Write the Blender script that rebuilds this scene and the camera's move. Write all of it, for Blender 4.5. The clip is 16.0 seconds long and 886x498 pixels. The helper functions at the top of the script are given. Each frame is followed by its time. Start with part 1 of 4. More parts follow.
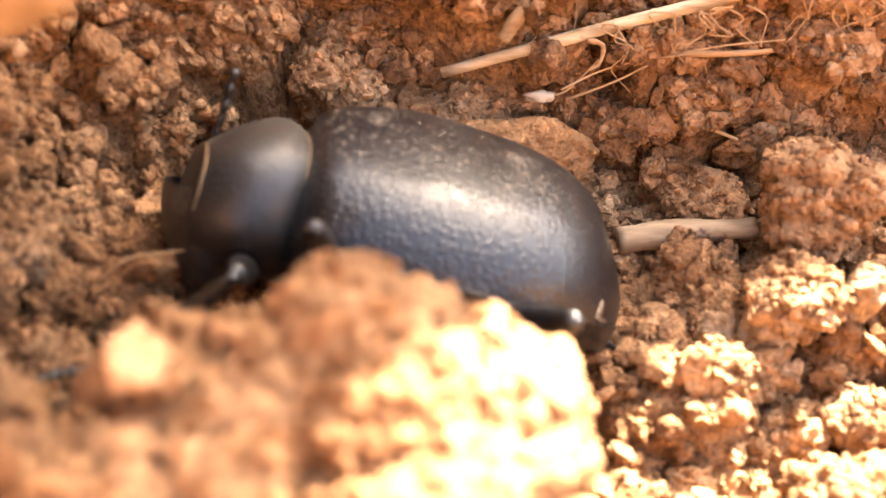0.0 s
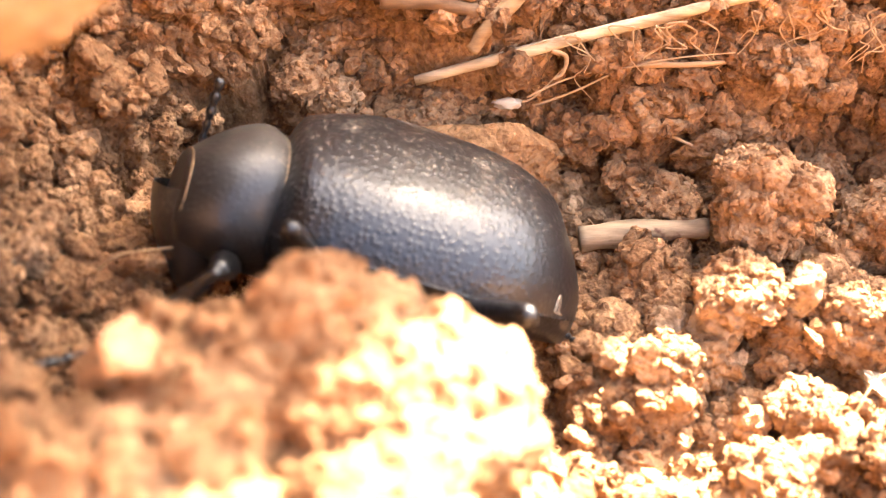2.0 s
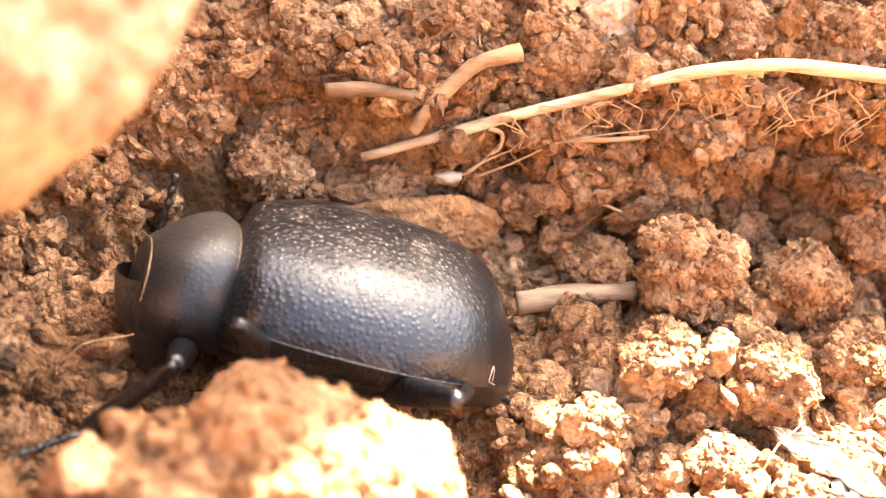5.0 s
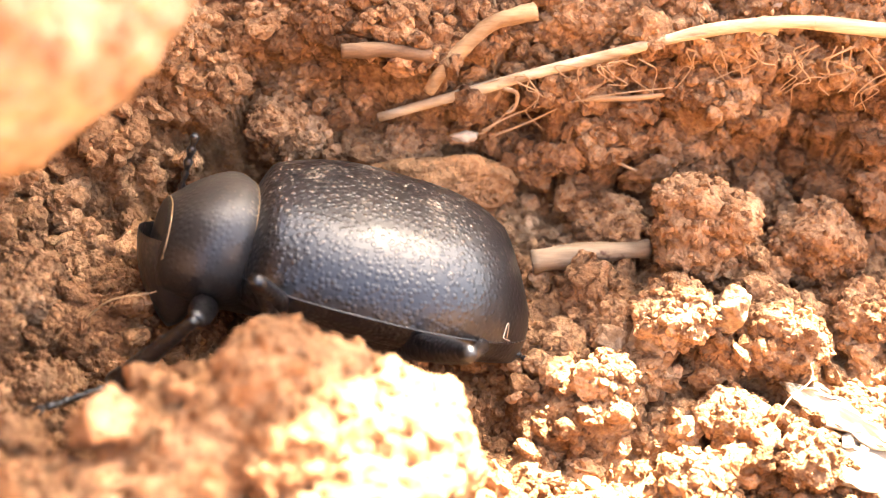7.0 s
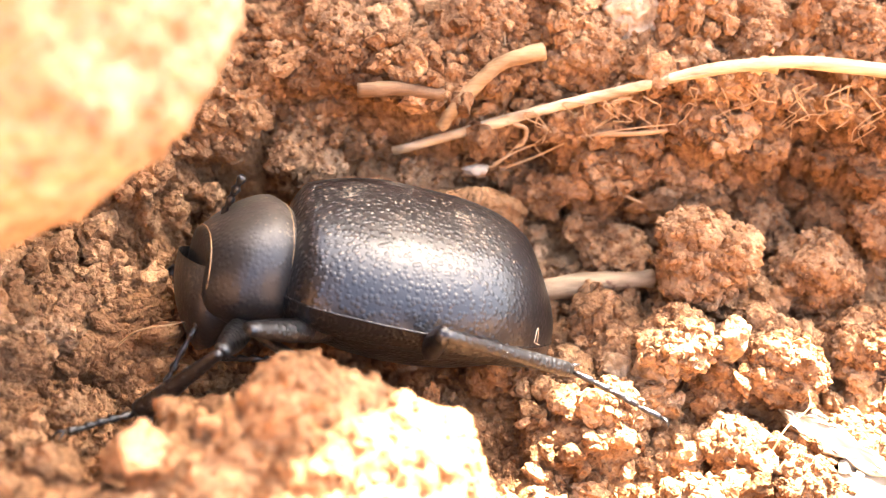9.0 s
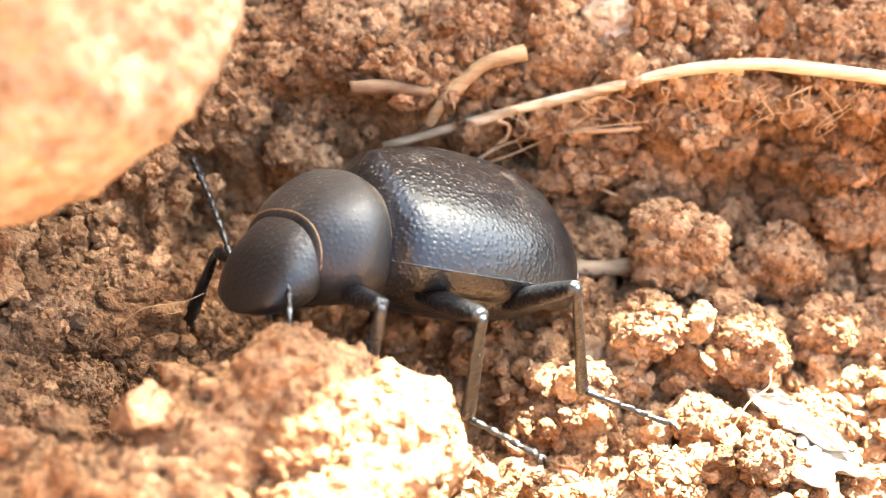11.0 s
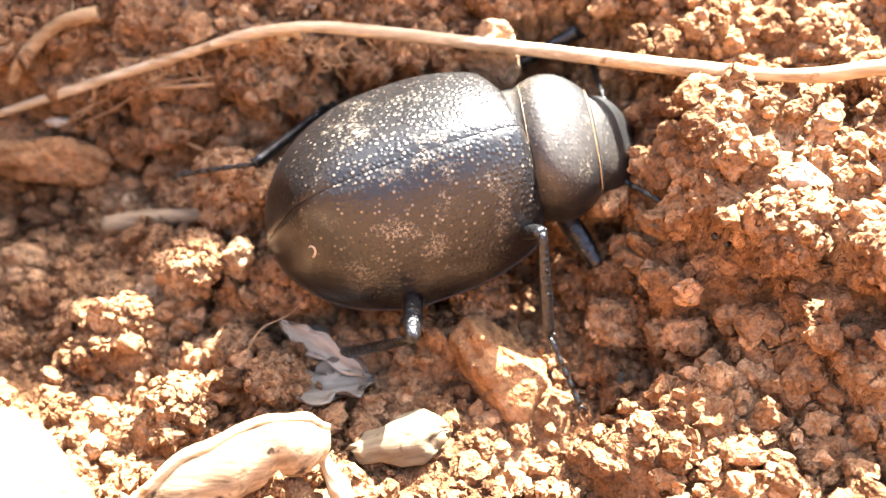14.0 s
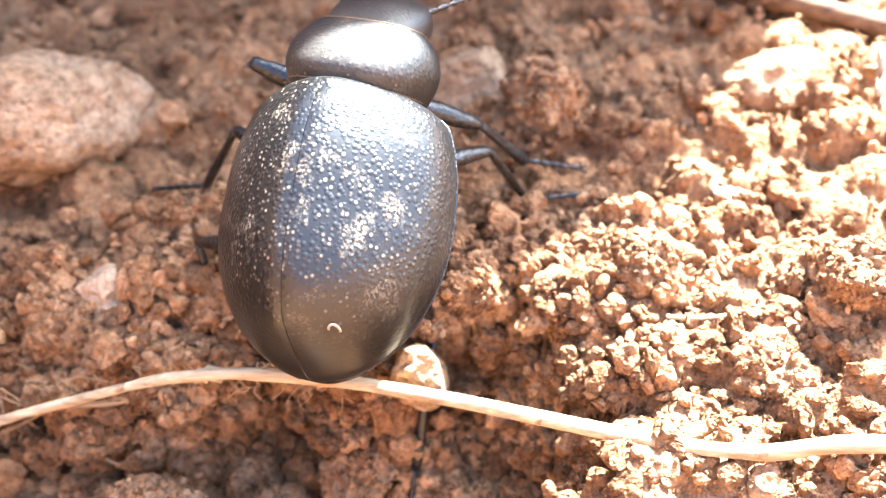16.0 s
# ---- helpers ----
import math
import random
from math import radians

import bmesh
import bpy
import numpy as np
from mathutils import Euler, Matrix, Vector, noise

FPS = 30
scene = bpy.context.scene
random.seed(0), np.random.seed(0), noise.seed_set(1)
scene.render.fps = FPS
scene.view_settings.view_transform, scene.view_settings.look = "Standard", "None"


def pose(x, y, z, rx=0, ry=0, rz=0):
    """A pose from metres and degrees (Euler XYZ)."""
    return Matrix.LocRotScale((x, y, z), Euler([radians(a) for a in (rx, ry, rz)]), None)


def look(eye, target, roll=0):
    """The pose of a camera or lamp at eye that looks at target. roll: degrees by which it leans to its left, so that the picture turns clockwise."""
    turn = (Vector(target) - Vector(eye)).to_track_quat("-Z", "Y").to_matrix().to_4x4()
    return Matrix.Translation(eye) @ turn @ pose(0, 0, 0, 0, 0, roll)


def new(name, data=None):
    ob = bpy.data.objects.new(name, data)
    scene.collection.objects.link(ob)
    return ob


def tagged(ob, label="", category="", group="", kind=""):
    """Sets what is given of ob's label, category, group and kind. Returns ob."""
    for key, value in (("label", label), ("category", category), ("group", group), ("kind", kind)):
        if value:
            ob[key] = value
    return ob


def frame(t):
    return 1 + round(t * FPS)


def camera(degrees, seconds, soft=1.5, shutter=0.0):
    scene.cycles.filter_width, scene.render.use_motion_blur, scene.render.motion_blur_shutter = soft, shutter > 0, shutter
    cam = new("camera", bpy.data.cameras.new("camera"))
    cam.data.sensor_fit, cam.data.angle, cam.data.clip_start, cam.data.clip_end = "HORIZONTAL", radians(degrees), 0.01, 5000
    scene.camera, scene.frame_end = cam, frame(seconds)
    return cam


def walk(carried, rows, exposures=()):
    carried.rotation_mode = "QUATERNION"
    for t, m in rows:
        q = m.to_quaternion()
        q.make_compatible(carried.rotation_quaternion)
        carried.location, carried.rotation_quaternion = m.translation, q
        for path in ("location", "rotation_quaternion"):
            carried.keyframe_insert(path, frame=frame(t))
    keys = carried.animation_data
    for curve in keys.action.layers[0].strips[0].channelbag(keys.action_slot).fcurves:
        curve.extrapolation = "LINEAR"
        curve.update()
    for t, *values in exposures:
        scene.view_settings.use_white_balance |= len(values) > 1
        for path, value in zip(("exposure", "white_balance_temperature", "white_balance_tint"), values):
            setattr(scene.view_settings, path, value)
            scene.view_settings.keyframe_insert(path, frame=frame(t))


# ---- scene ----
MM = 0.001
cam = camera(48.0, 16.0, soft=1.2)
# seconds, eye in millimetres, Euler XYZ in degrees
PATH = [
    (0, -4.00, 2.17, 40.92, 43.63, -0.83, 0.62),
    (0.5, -3.76, 3.23, 40.02, 43.70, -1.18, 0.67),
    (1, -3.89, 3.24, 40.37, 43.71, -1.30, 0.81),
    (1.5, -3.51, 2.13, 44.98, 44.91, -1.64, 0.90),
    (2, -3.03, -0.10, 43.78, 43.17, -1.47, 0.42),
    (2.5, -1.55, 0.49, 45.56, 44.05, -2.51, -0.37),
    (3, -2.22, 0.00, 45.50, 43.52, -1.95, -0.11),
    (3.5, -1.97, 1.19, 46.76, 44.43, -2.53, -0.72),
    (3.7, -2.02, 1.09, 47.22, 44.54, -2.78, -1.02),
    (5.8, 0.54, 0.18, 51.60, 40.50, -0.18, -0.40),
    (6, 0.61, -0.10, 51.61, 40.34, -0.13, -0.28),
    (6.5, 0.24, -0.15, 51.35, 40.18, -0.06, -0.22),
    (7, 0.00, -0.00, 51.00, 40.00, 0.00, -0.00),
    (7.5, -0.93, -0.23, 50.24, 39.59, 0.44, 0.58),
    (8, 0.18, 0.69, 49.69, 39.86, 0.17, 0.33),
    (8.5, 0.13, 1.08, 51.07, 39.85, 0.25, 0.35),
    (9, 0.07, -0.34, 53.95, 40.24, 0.49, 0.56),
    (9.2, 0.74, -0.63, 53.54, 40.14, 0.19, 0.31),
    (11.3, 1.25, -5.61, 56.38, 41.10, 0.32, 0.92),
    (11.5, 1.73, -6.73, 55.30, 41.52, 0.35, 0.94),
    (12, 3.53, -7.88, 56.33, 41.67, 0.48, 1.14),
    (12.5, 6.47, -10.73, 59.53, 42.04, 0.52, 1.39),
    (12.9, 10.58, -14.75, 56.37, 42.80, 0.90, 1.44),
    (13, 12.90, -16.48, 54.18, 43.19, 1.00, 1.61),
    (13.2, 17.11, -16.82, 53.81, 43.32, 1.32, 1.75),
    (13.5, 27.22, -15.34, 51.38, 44.53, 1.34, 1.64),
    (13.8, 32.12, -12.46, 51.56, 43.54, 2.69, 1.95),
    (14, 33.19, -11.66, 53.03, 44.05, 1.82, 1.38),
    (14.5, 38.39, -6.55, 54.74, 45.40, 1.98, 0.89),
    (15, 38.64, -4.31, 55.53, 45.70, 2.00, 0.26),
    (15.5, 38.11, 0.33, 58.93, 45.45, 2.31, 0.10),
    (16, 38.66, 5.41, 64.63, 45.46, 2.90, 0.38),
]
EXPOSURES = [
    (0, 4.34, 7250, 13), (3, 4.78, 6950, 12), (7, 4.62, 7000, 12), (9.2, 4.8, 6850, 12), (11.3, 4.56, 5850, -2), (12.5, 4.32, 5350, -2),
    (13, 3.85, 5950, 9), (13.5, 3.5, 6300, 10), (14, 3.83, 6000, 8), (15, 3.6, 5600, 6), (16, 4.2, 5300, 4)]
walk(cam, [(t, pose(x * MM, y * MM, z * MM, rx, ry, rz)) for t, x, y, z, rx, ry, rz in PATH], EXPOSURES)
# the close-up lens: a shallow depth of field
cam.data.dof.use_dof = True
cam.data.dof.focus_distance = 0.058
cam.data.dof.aperture_fstop = 38.0

# ---- light: clear sky and one sun, low, from beyond the bank and to the right ----
SUN_AZ, SUN_EL = radians(30), radians(46)   # azimuth from +y towards +x
world = bpy.data.worlds.new("sky")
scene.world = world
world.use_nodes = True
wn = world.node_tree.nodes
sky = wn.new("ShaderNodeTexSky")
sky.sky_type, sky.sun_disc = "NISHITA", False
sky.dust_density = 5.0
sky.sun_elevation, sky.sun_rotation = SUN_EL, SUN_AZ
wn["Background"].inputs[1].default_value = 0.076
world.node_tree.links.new(sky.outputs[0], wn["Background"].inputs[0])
sun = new("sun", bpy.data.lights.new("sun", "SUN"))
sun.data.energy, sun.data.angle, sun.data.color = 5.0, radians(0.6), (1.0, 0.93, 0.82)
to_sun = Vector((math.sin(SUN_AZ) * math.cos(SUN_EL), math.cos(SUN_AZ) * math.cos(SUN_EL), math.sin(SUN_EL)))
sun.matrix_world = look(to_sun * 2, (0, 0, 0))


# ---- materials ----
def material(name):
    m = bpy.data.materials.new(name)
    m.use_nodes = True
    nt = m.node_tree
    return m, nt, nt.nodes["Principled BSDF"]


def node(nt, kind, **inputs):
    n = nt.nodes.new(kind)
    for key, value in inputs.items():
        n.inputs[key.replace("_", " ")].default_value = value
    return n


def ramp(nt, source, stops):
    r = nt.nodes.new("ShaderNodeValToRGB")
    while len(r.color_ramp.elements) < len(stops):
        r.color_ramp.elements.new(0.5)
    for e, (p, c) in zip(r.color_ramp.elements, stops):
        e.position, e.color = p, (*c, 1)
    nt.links.new(source, r.inputs[0])
    return r.outputs[0]


def mixed(nt, fac, a, b, blend="MIX"):
    n = nt.nodes.new("ShaderNodeMix")
    n.data_type, n.blend_type = "RGBA", blend
    for value, socket in ((fac, n.inputs[0]), (a, n.inputs[6]), (b, n.inputs[7])):
        if isinstance(value, bpy.types.NodeSocket):
            nt.links.new(value, socket)
        else:
            socket.default_value = value if isinstance(value, float) else (*value, 1)
    return n.outputs[2]


def noise_at(nt, scale, detail=4.0, rough=0.6, stretch=None):
    co = nt.nodes.new("ShaderNodeTexCoord").outputs["Object"]
    if stretch:
        mp = nt.nodes.new("ShaderNodeMapping")
        mp.inputs["Scale"].default_value = stretch
        nt.links.new(co, mp.inputs[0])
        co = mp.outputs[0]
    n = node(nt, "ShaderNodeTexNoise", Scale=scale, Detail=detail, Roughness=rough)
    nt.links.new(co, n.inputs["Vector"])
    return n.outputs[0]


def bump(nt, bsdf, height, distance, strength=1.0, under=None):
    b = node(nt, "ShaderNodeBump", Strength=strength, Distance=distance)
    nt.links.new(height, b.inputs["Height"])
    if under:
        nt.links.new(under, b.inputs["Normal"])
    if bsdf:
        nt.links.new(b.outputs[0], bsdf.inputs["Normal"])
    return b.outputs[0]


def earth(name, dark, mid, light, grains=1.0, islands=False):
    """Crumbly red soil: broad patches, fine grain and a rough surface."""
    m, nt, b = material(name)
    broad = ramp(nt, noise_at(nt, 130, 5), [(0.30, dark), (0.52, mid), (0.75, light)])
    fine = ramp(nt, noise_at(nt, 1500 * grains, 6, 0.7), [(0.30, (0.40, 0.34, 0.30)), (0.54, (1, 1, 1)), (0.76, (1.5, 1.45, 1.38))])
    c = mixed(nt, 0.85, broad, fine, "MULTIPLY")
    if islands:
        g = nt.nodes.new("ShaderNodeNewGeometry")
        tint = ramp(nt, g.outputs["Random Per Island"], [(0.0, (0.55, 0.52, 0.50)), (0.55, (1, 1, 1)), (0.9, (1.2, 1.2, 1.2)), (1.0, (1.7, 1.8, 1.95))])
        c = mixed(nt, 1.0, c, tint, "MULTIPLY")
    nt.links.new(c, b.inputs["Base Color"])
    b.inputs["Roughness"].default_value = 0.9
    b.inputs["Specular IOR Level"].default_value = 0.1
    co = nt.nodes.new("ShaderNodeTexCoord").outputs["Object"]
    under = bump(nt, None, noise_at(nt, 800 * grains, 5, 0.65), 0.0008, 1.0)
    for scale, depth in ((1500.0, -0.00035), (3600.0, -0.00014)):
        v = node(nt, "ShaderNodeTexVoronoi", Scale=scale * grains)
        nt.links.new(co, v.inputs["Vector"])
        under = bump(nt, None, v.outputs["Distance"], abs(depth), 0.8, under)
        under.node.invert = True
    bump(nt, b, noise_at(nt, 7000 * grains, 2), 0.00006, 0.7, under)
    return m


SOIL = earth("red_soil", (0.125, 0.057, 0.026), (0.275, 0.145, 0.068), (0.41, 0.245, 0.13))
CRUMB = earth("red_soil_crumbs", (0.140, 0.066, 0.030), (0.295, 0.158, 0.076), (0.43, 0.26, 0.138), islands=True)
CLOD = earth("soil_clod", (0.178, 0.094, 0.047), (0.31, 0.178, 0.093), (0.42, 0.265, 0.15))
STONE = earth("ochre_stone", (0.22, 0.13, 0.066), (0.34, 0.218, 0.125), (0.46, 0.33, 0.215), 0.7)
ORANGE = earth("orange_stone", (0.22, 0.108, 0.044), (0.33, 0.172, 0.078), (0.42, 0.245, 0.13), 0.8)
CREAM = earth("cream_stone", (0.23, 0.145, 0.085), (0.33, 0.222, 0.138), (0.44, 0.315, 0.21), 0.7)
PALE = earth("pale_stone", (0.33, 0.22, 0.13), (0.45, 0.33, 0.22), (0.58, 0.46, 0.34), 0.7)


def fibre(name, dark, light, spots=None):
    """Dry plant stem: fine streaks along its length."""
    m, nt, b = material(name)
    c = ramp(nt, noise_at(nt, 1700, 5, 0.65, (0.08, 1, 1)), [(0.32, dark), (0.66, light)])
    if spots:
        c = mixed(nt, ramp(nt, noise_at(nt, 700, 3), [(0.62, (0, 0, 0)), (0.70, (1, 1, 1))]), c, spots)
    nt.links.new(c, b.inputs["Base Color"])
    b.inputs["Roughness"].default_value = 0.7
    b.inputs["Specular IOR Level"].default_value = 0.18
    bump(nt, b, noise_at(nt, 2200, 3, 0.6, (0.1, 1, 1)), 0.00012, 0.7)
    return m


STRAW = fibre("dry_straw", (0.25, 0.165, 0.085), (0.58, 0.46, 0.30), (0.20, 0.11, 0.05))
STALK = fibre("brown_stalk", (0.17, 0.095, 0.042), (0.36, 0.235, 0.12), (0.12, 0.06, 0.03))
ROOTLET = fibre("rootlet", (0.26, 0.145, 0.068), (0.42, 0.275, 0.15))
REDTWIG = fibre("reddish_twig", (0.07, 0.037, 0.019), (0.19, 0.112, 0.058))
OLDWOOD = fibre("weathered_wood", (0.13, 0.085, 0.048), (0.33, 0.235, 0.145), (0.10, 0.05, 0.03))
BLEACHED = fibre("bleached_chip", (0.24, 0.18, 0.12), (0.43, 0.35, 0.26))
SCRAP = fibre("leaf_scrap", (0.13, 0.10, 0.07), (0.29, 0.24, 0.18), (0.08, 0.055, 0.035))
SHELLY = fibre("seed_husk", (0.13, 0.095, 0.055), (0.26, 0.20, 0.12), (0.07, 0.05, 0.03))
HUSK = fibre("dry_leaf", (0.13, 0.08, 0.042), (0.42, 0.31, 0.19), (0.04, 0.024, 0.014))
GREYLEAF = fibre("grey_dead_leaf", (0.075, 0.055, 0.038), (0.17, 0.135, 0.10), (0.04, 0.03, 0.02))


def chitin(name, grains, dust, rough, low, high, bald=None, fleck=0.85, coat=0.22, haze=0.02):
    """Black beetle shell: round granules, patchy soil dust on the upper side, granule tops pale with dust and painted
    glints.
    """
    m, nt, b = material(name)
    co = nt.nodes.new("ShaderNodeTexCoord").outputs["Object"]
    v = node(nt, "ShaderNodeTexVoronoi", Scale=3100.0, Randomness=0.85)
    nt.links.new(co, v.inputs["Vector"])
    tops = ramp(nt, v.outputs["Distance"], [(0.0, (1, 1, 1)), (0.25, (0.75, 0.75, 0.75)), (0.55, (0, 0, 0))])
    axes = nt.nodes.new("ShaderNodeSeparateXYZ")
    nt.links.new(co, axes.inputs[0])
    above = node(nt, "ShaderNodeMapRange", From_Min=low, From_Max=high, To_Min=0.06, To_Max=1.0)
    nt.links.new(axes.outputs[2], above.inputs[0])
    cover = above.outputs[0]
    if bald:   # the polished slope towards the tail
        back = node(nt, "ShaderNodeMapRange", From_Min=bald[0], From_Max=bald[1], To_Min=0.05, To_Max=1.0)
        nt.links.new(axes.outputs[0], back.inputs[0])
        cover = mixed(nt, 1.0, cover, back.outputs[0], "MULTIPLY")
        tops = mixed(nt, 1.0, tops, back.outputs[0], "MULTIPLY")
    patches = ramp(nt, noise_at(nt, 330, 5, 0.65), [(0.54, (0, 0, 0)), (0.70, (1, 1, 1))])
    powder = ramp(nt, noise_at(nt, 4200, 3, 0.75), [(0.46, (0, 0, 0)), (0.60, (1, 1, 1))])
    pick = ramp(nt, v.outputs["Color"], [(0.52, (0, 0, 0)), (0.78, (1, 1, 1))])
    # pale granule tops: partly caught dust, partly glints put into the colour
    dust_glints = mixed(nt, 1.0, ramp(nt, v.outputs["Distance"], [(0.05, (fleck, fleck, fleck)), (0.42, (0, 0, 0))]), pick, "MULTIPLY")
    film = mixed(nt, 1.0, mixed(nt, 1.0, patches, powder, "MULTIPLY"), dust_glints, "LIGHTEN")
    thin = ramp(nt, noise_at(nt, 900, 5, 0.7), [(0.35, (haze * 0.35,) * 3), (0.68, (haze,) * 3)])
    film = mixed(nt, 1.0, mixed(nt, 1.0, film, thin, "LIGHTEN"), cover, "MULTIPLY")
    amount = node(nt, "ShaderNodeMath")
    amount.operation = "MULTIPLY"
    nt.links.new(film, amount.inputs[0])
    amount.inputs[1].default_value = dust
    c = mixed(nt, amount.outputs[0], (0.0050, 0.0046, 0.0048), (0.34, 0.27, 0.19))
    nt.links.new(c, b.inputs["Base Color"])
    r = node(nt, "ShaderNodeMapRange", To_Min=rough, To_Max=0.8)
    nt.links.new(amount.outputs[0], r.inputs[0])
    nt.links.new(r.outputs[0], b.inputs["Roughness"])
    b.inputs["Specular IOR Level"].default_value = 0.46
    b.inputs["Coat Weight"].default_value = coat
    b.inputs["Coat Roughness"].default_value = 0.17
    under = bump(nt, None, tops, 0.00009, grains)
    bump(nt, b, noise_at(nt, 5000, 2), 0.000015, 0.35, under)
    return m


SHELL = chitin("wing_case_shell", 0.46, 0.9, 0.365, 0.0022, 0.0056, (-0.0085, -0.0030))
THORAX = chitin("neck_shield_shell", 0.2, 0.8, 0.47, 0.0004, 0.0030, coat=0.08, haze=0.22)
LIMB = chitin("leg_shell", 0.5, 0.10, 0.36, 0.0012, 0.0058)
FRINGE, _nt, _b = material("golden_fringe")
_b.inputs["Roughness"].default_value = 0.5
_nt.links.new(ramp(_nt, noise_at(_nt, 3000), [(0.3, (0.10, 0.055, 0.024)), (0.7, (0.28, 0.175, 0.08))]), _b.inputs["Base Color"])


# ---- mesh helpers (all shapes are worked out in millimetres) ----
def link(name, verts, faces, mat, smooth=True):
    me = bpy.data.meshes.new(name)
    me.from_pydata([], [], [])
    verts = np.asarray(verts, np.float32) * MM
    faces = np.asarray(faces, np.int32)
    n, k = faces.shape
    me.vertices.add(len(verts))
    me.vertices.foreach_set("co", verts.ravel())
    me.loops.add(n * k)
    me.loops.foreach_set("vertex_index", faces.ravel())
    me.polygons.add(n)
    me.polygons.foreach_set("loop_start", np.arange(0, n * k, k, dtype=np.int32))
    me.polygons.foreach_set("use_smooth", np.full(n, smooth))
    me.materials.append(mat)
    me.update(calc_edges=True)
    me.validate()
    return new(name, me)


def part(name, verts, faces, mat, parent, label="", smooth=True):
    ob = link(name, verts, faces, mat, smooth)
    ob.parent = parent
    return tagged(ob, label)


def sphere(level):
    bm = bmesh.new()
    bmesh.ops.create_icosphere(bm, subdivisions=level, radius=1.0)
    v = np.array([p.co[:] for p in bm.verts])
    f = np.array([[p.index for p in q.verts] for q in bm.faces])
    bm.free()
    return v, f


BALLS = {k: sphere(k) for k in (1, 2, 3, 4, 5, 6, 7)}


def hashed(i):
    q = np.sin(i * 12.9898 + 4.137) * 43758.5453
    return q - np.floor(q)


def vnoise(p, seed=0.0):
    """Smooth value noise of points (n, 3), about -1 to 1."""
    i = np.floor(p)
    f = p - i
    f = f * f * (3 - 2 * f)
    out = 0
    for dx in (0, 1):
        for dy in (0, 1):
            for dz in (0, 1):
                h = hashed((i[:, 0] + dx) * 1.7 + (i[:, 1] + dy) * 57.3 + (i[:, 2] + dz) * 113.1 + seed * 7.77)
                w = (f[:, 0] if dx else 1 - f[:, 0]) * (f[:, 1] if dy else 1 - f[:, 1]) * (f[:, 2] if dz else 1 - f[:, 2])
                out = out + h * w
    return out * 2 - 1


def knobs(v, count, size, seed):
    """A cauliflower surface on a unit sphere: many small rounded knobs."""
    g = np.random.default_rng(seed)
    c = g.normal(size=(count, 3))
    c /= np.linalg.norm(c, axis=1)[:, None]
    r = size * g.uniform(0.6, 1.3, count)
    u = v / np.linalg.norm(v, axis=1)[:, None]
    out = np.zeros(len(v))
    for a, q in zip(c, r):
        d = np.linalg.norm(u - a, axis=1) / q
        out = np.maximum(out, np.sqrt(np.maximum(0, 1 - d * d)) * q)
    return out


def lump(level, seed, rough=0.35, knob=0.0, facets=0):
    """A clod or stone of unit size."""
    v, f = BALLS[level]
    g = np.random.default_rng(seed)
    s = 1 + rough * vnoise(v * 1.3 + seed * 3.1, seed) + 0.5 * rough * vnoise(v * 3.1 + seed, seed + 1)
    if facets:
        for n in g.normal(size=(facets, 3)):
            n = n / np.linalg.norm(n)
            h = g.uniform(0.62, 0.9)
            d = v @ n
            s = np.where(d * s > h, h / np.maximum(d, 1e-3), s)
    if knob:
        s = s * 0.84 + 0.62 * knobs(v, 90, 0.30, seed) + 0.7 * knobs(v, int(14 / knob ** 2), knob, seed + 5)
    s = s + 0.10 * rough * vnoise(v * 9 + seed, seed + 2)
    if level > 5 and not knob:
        s = s + 0.06 * rough * vnoise(v * 21 + seed, seed + 3) + 0.03 * rough * vnoise(v * 47 + seed, seed + 4)
    return v * s[:, None], f


def turned(v, rx, ry, rz):
    return v @ np.array(Euler((radians(rx), radians(ry), radians(rz))).to_matrix()).T


# ---- the ground: a hollow scraped under a bank ----
def ease(a, b, v):
    q = np.clip((v - a) / (b - a), 0, 1)
    return q * q * (3 - 2 * q)


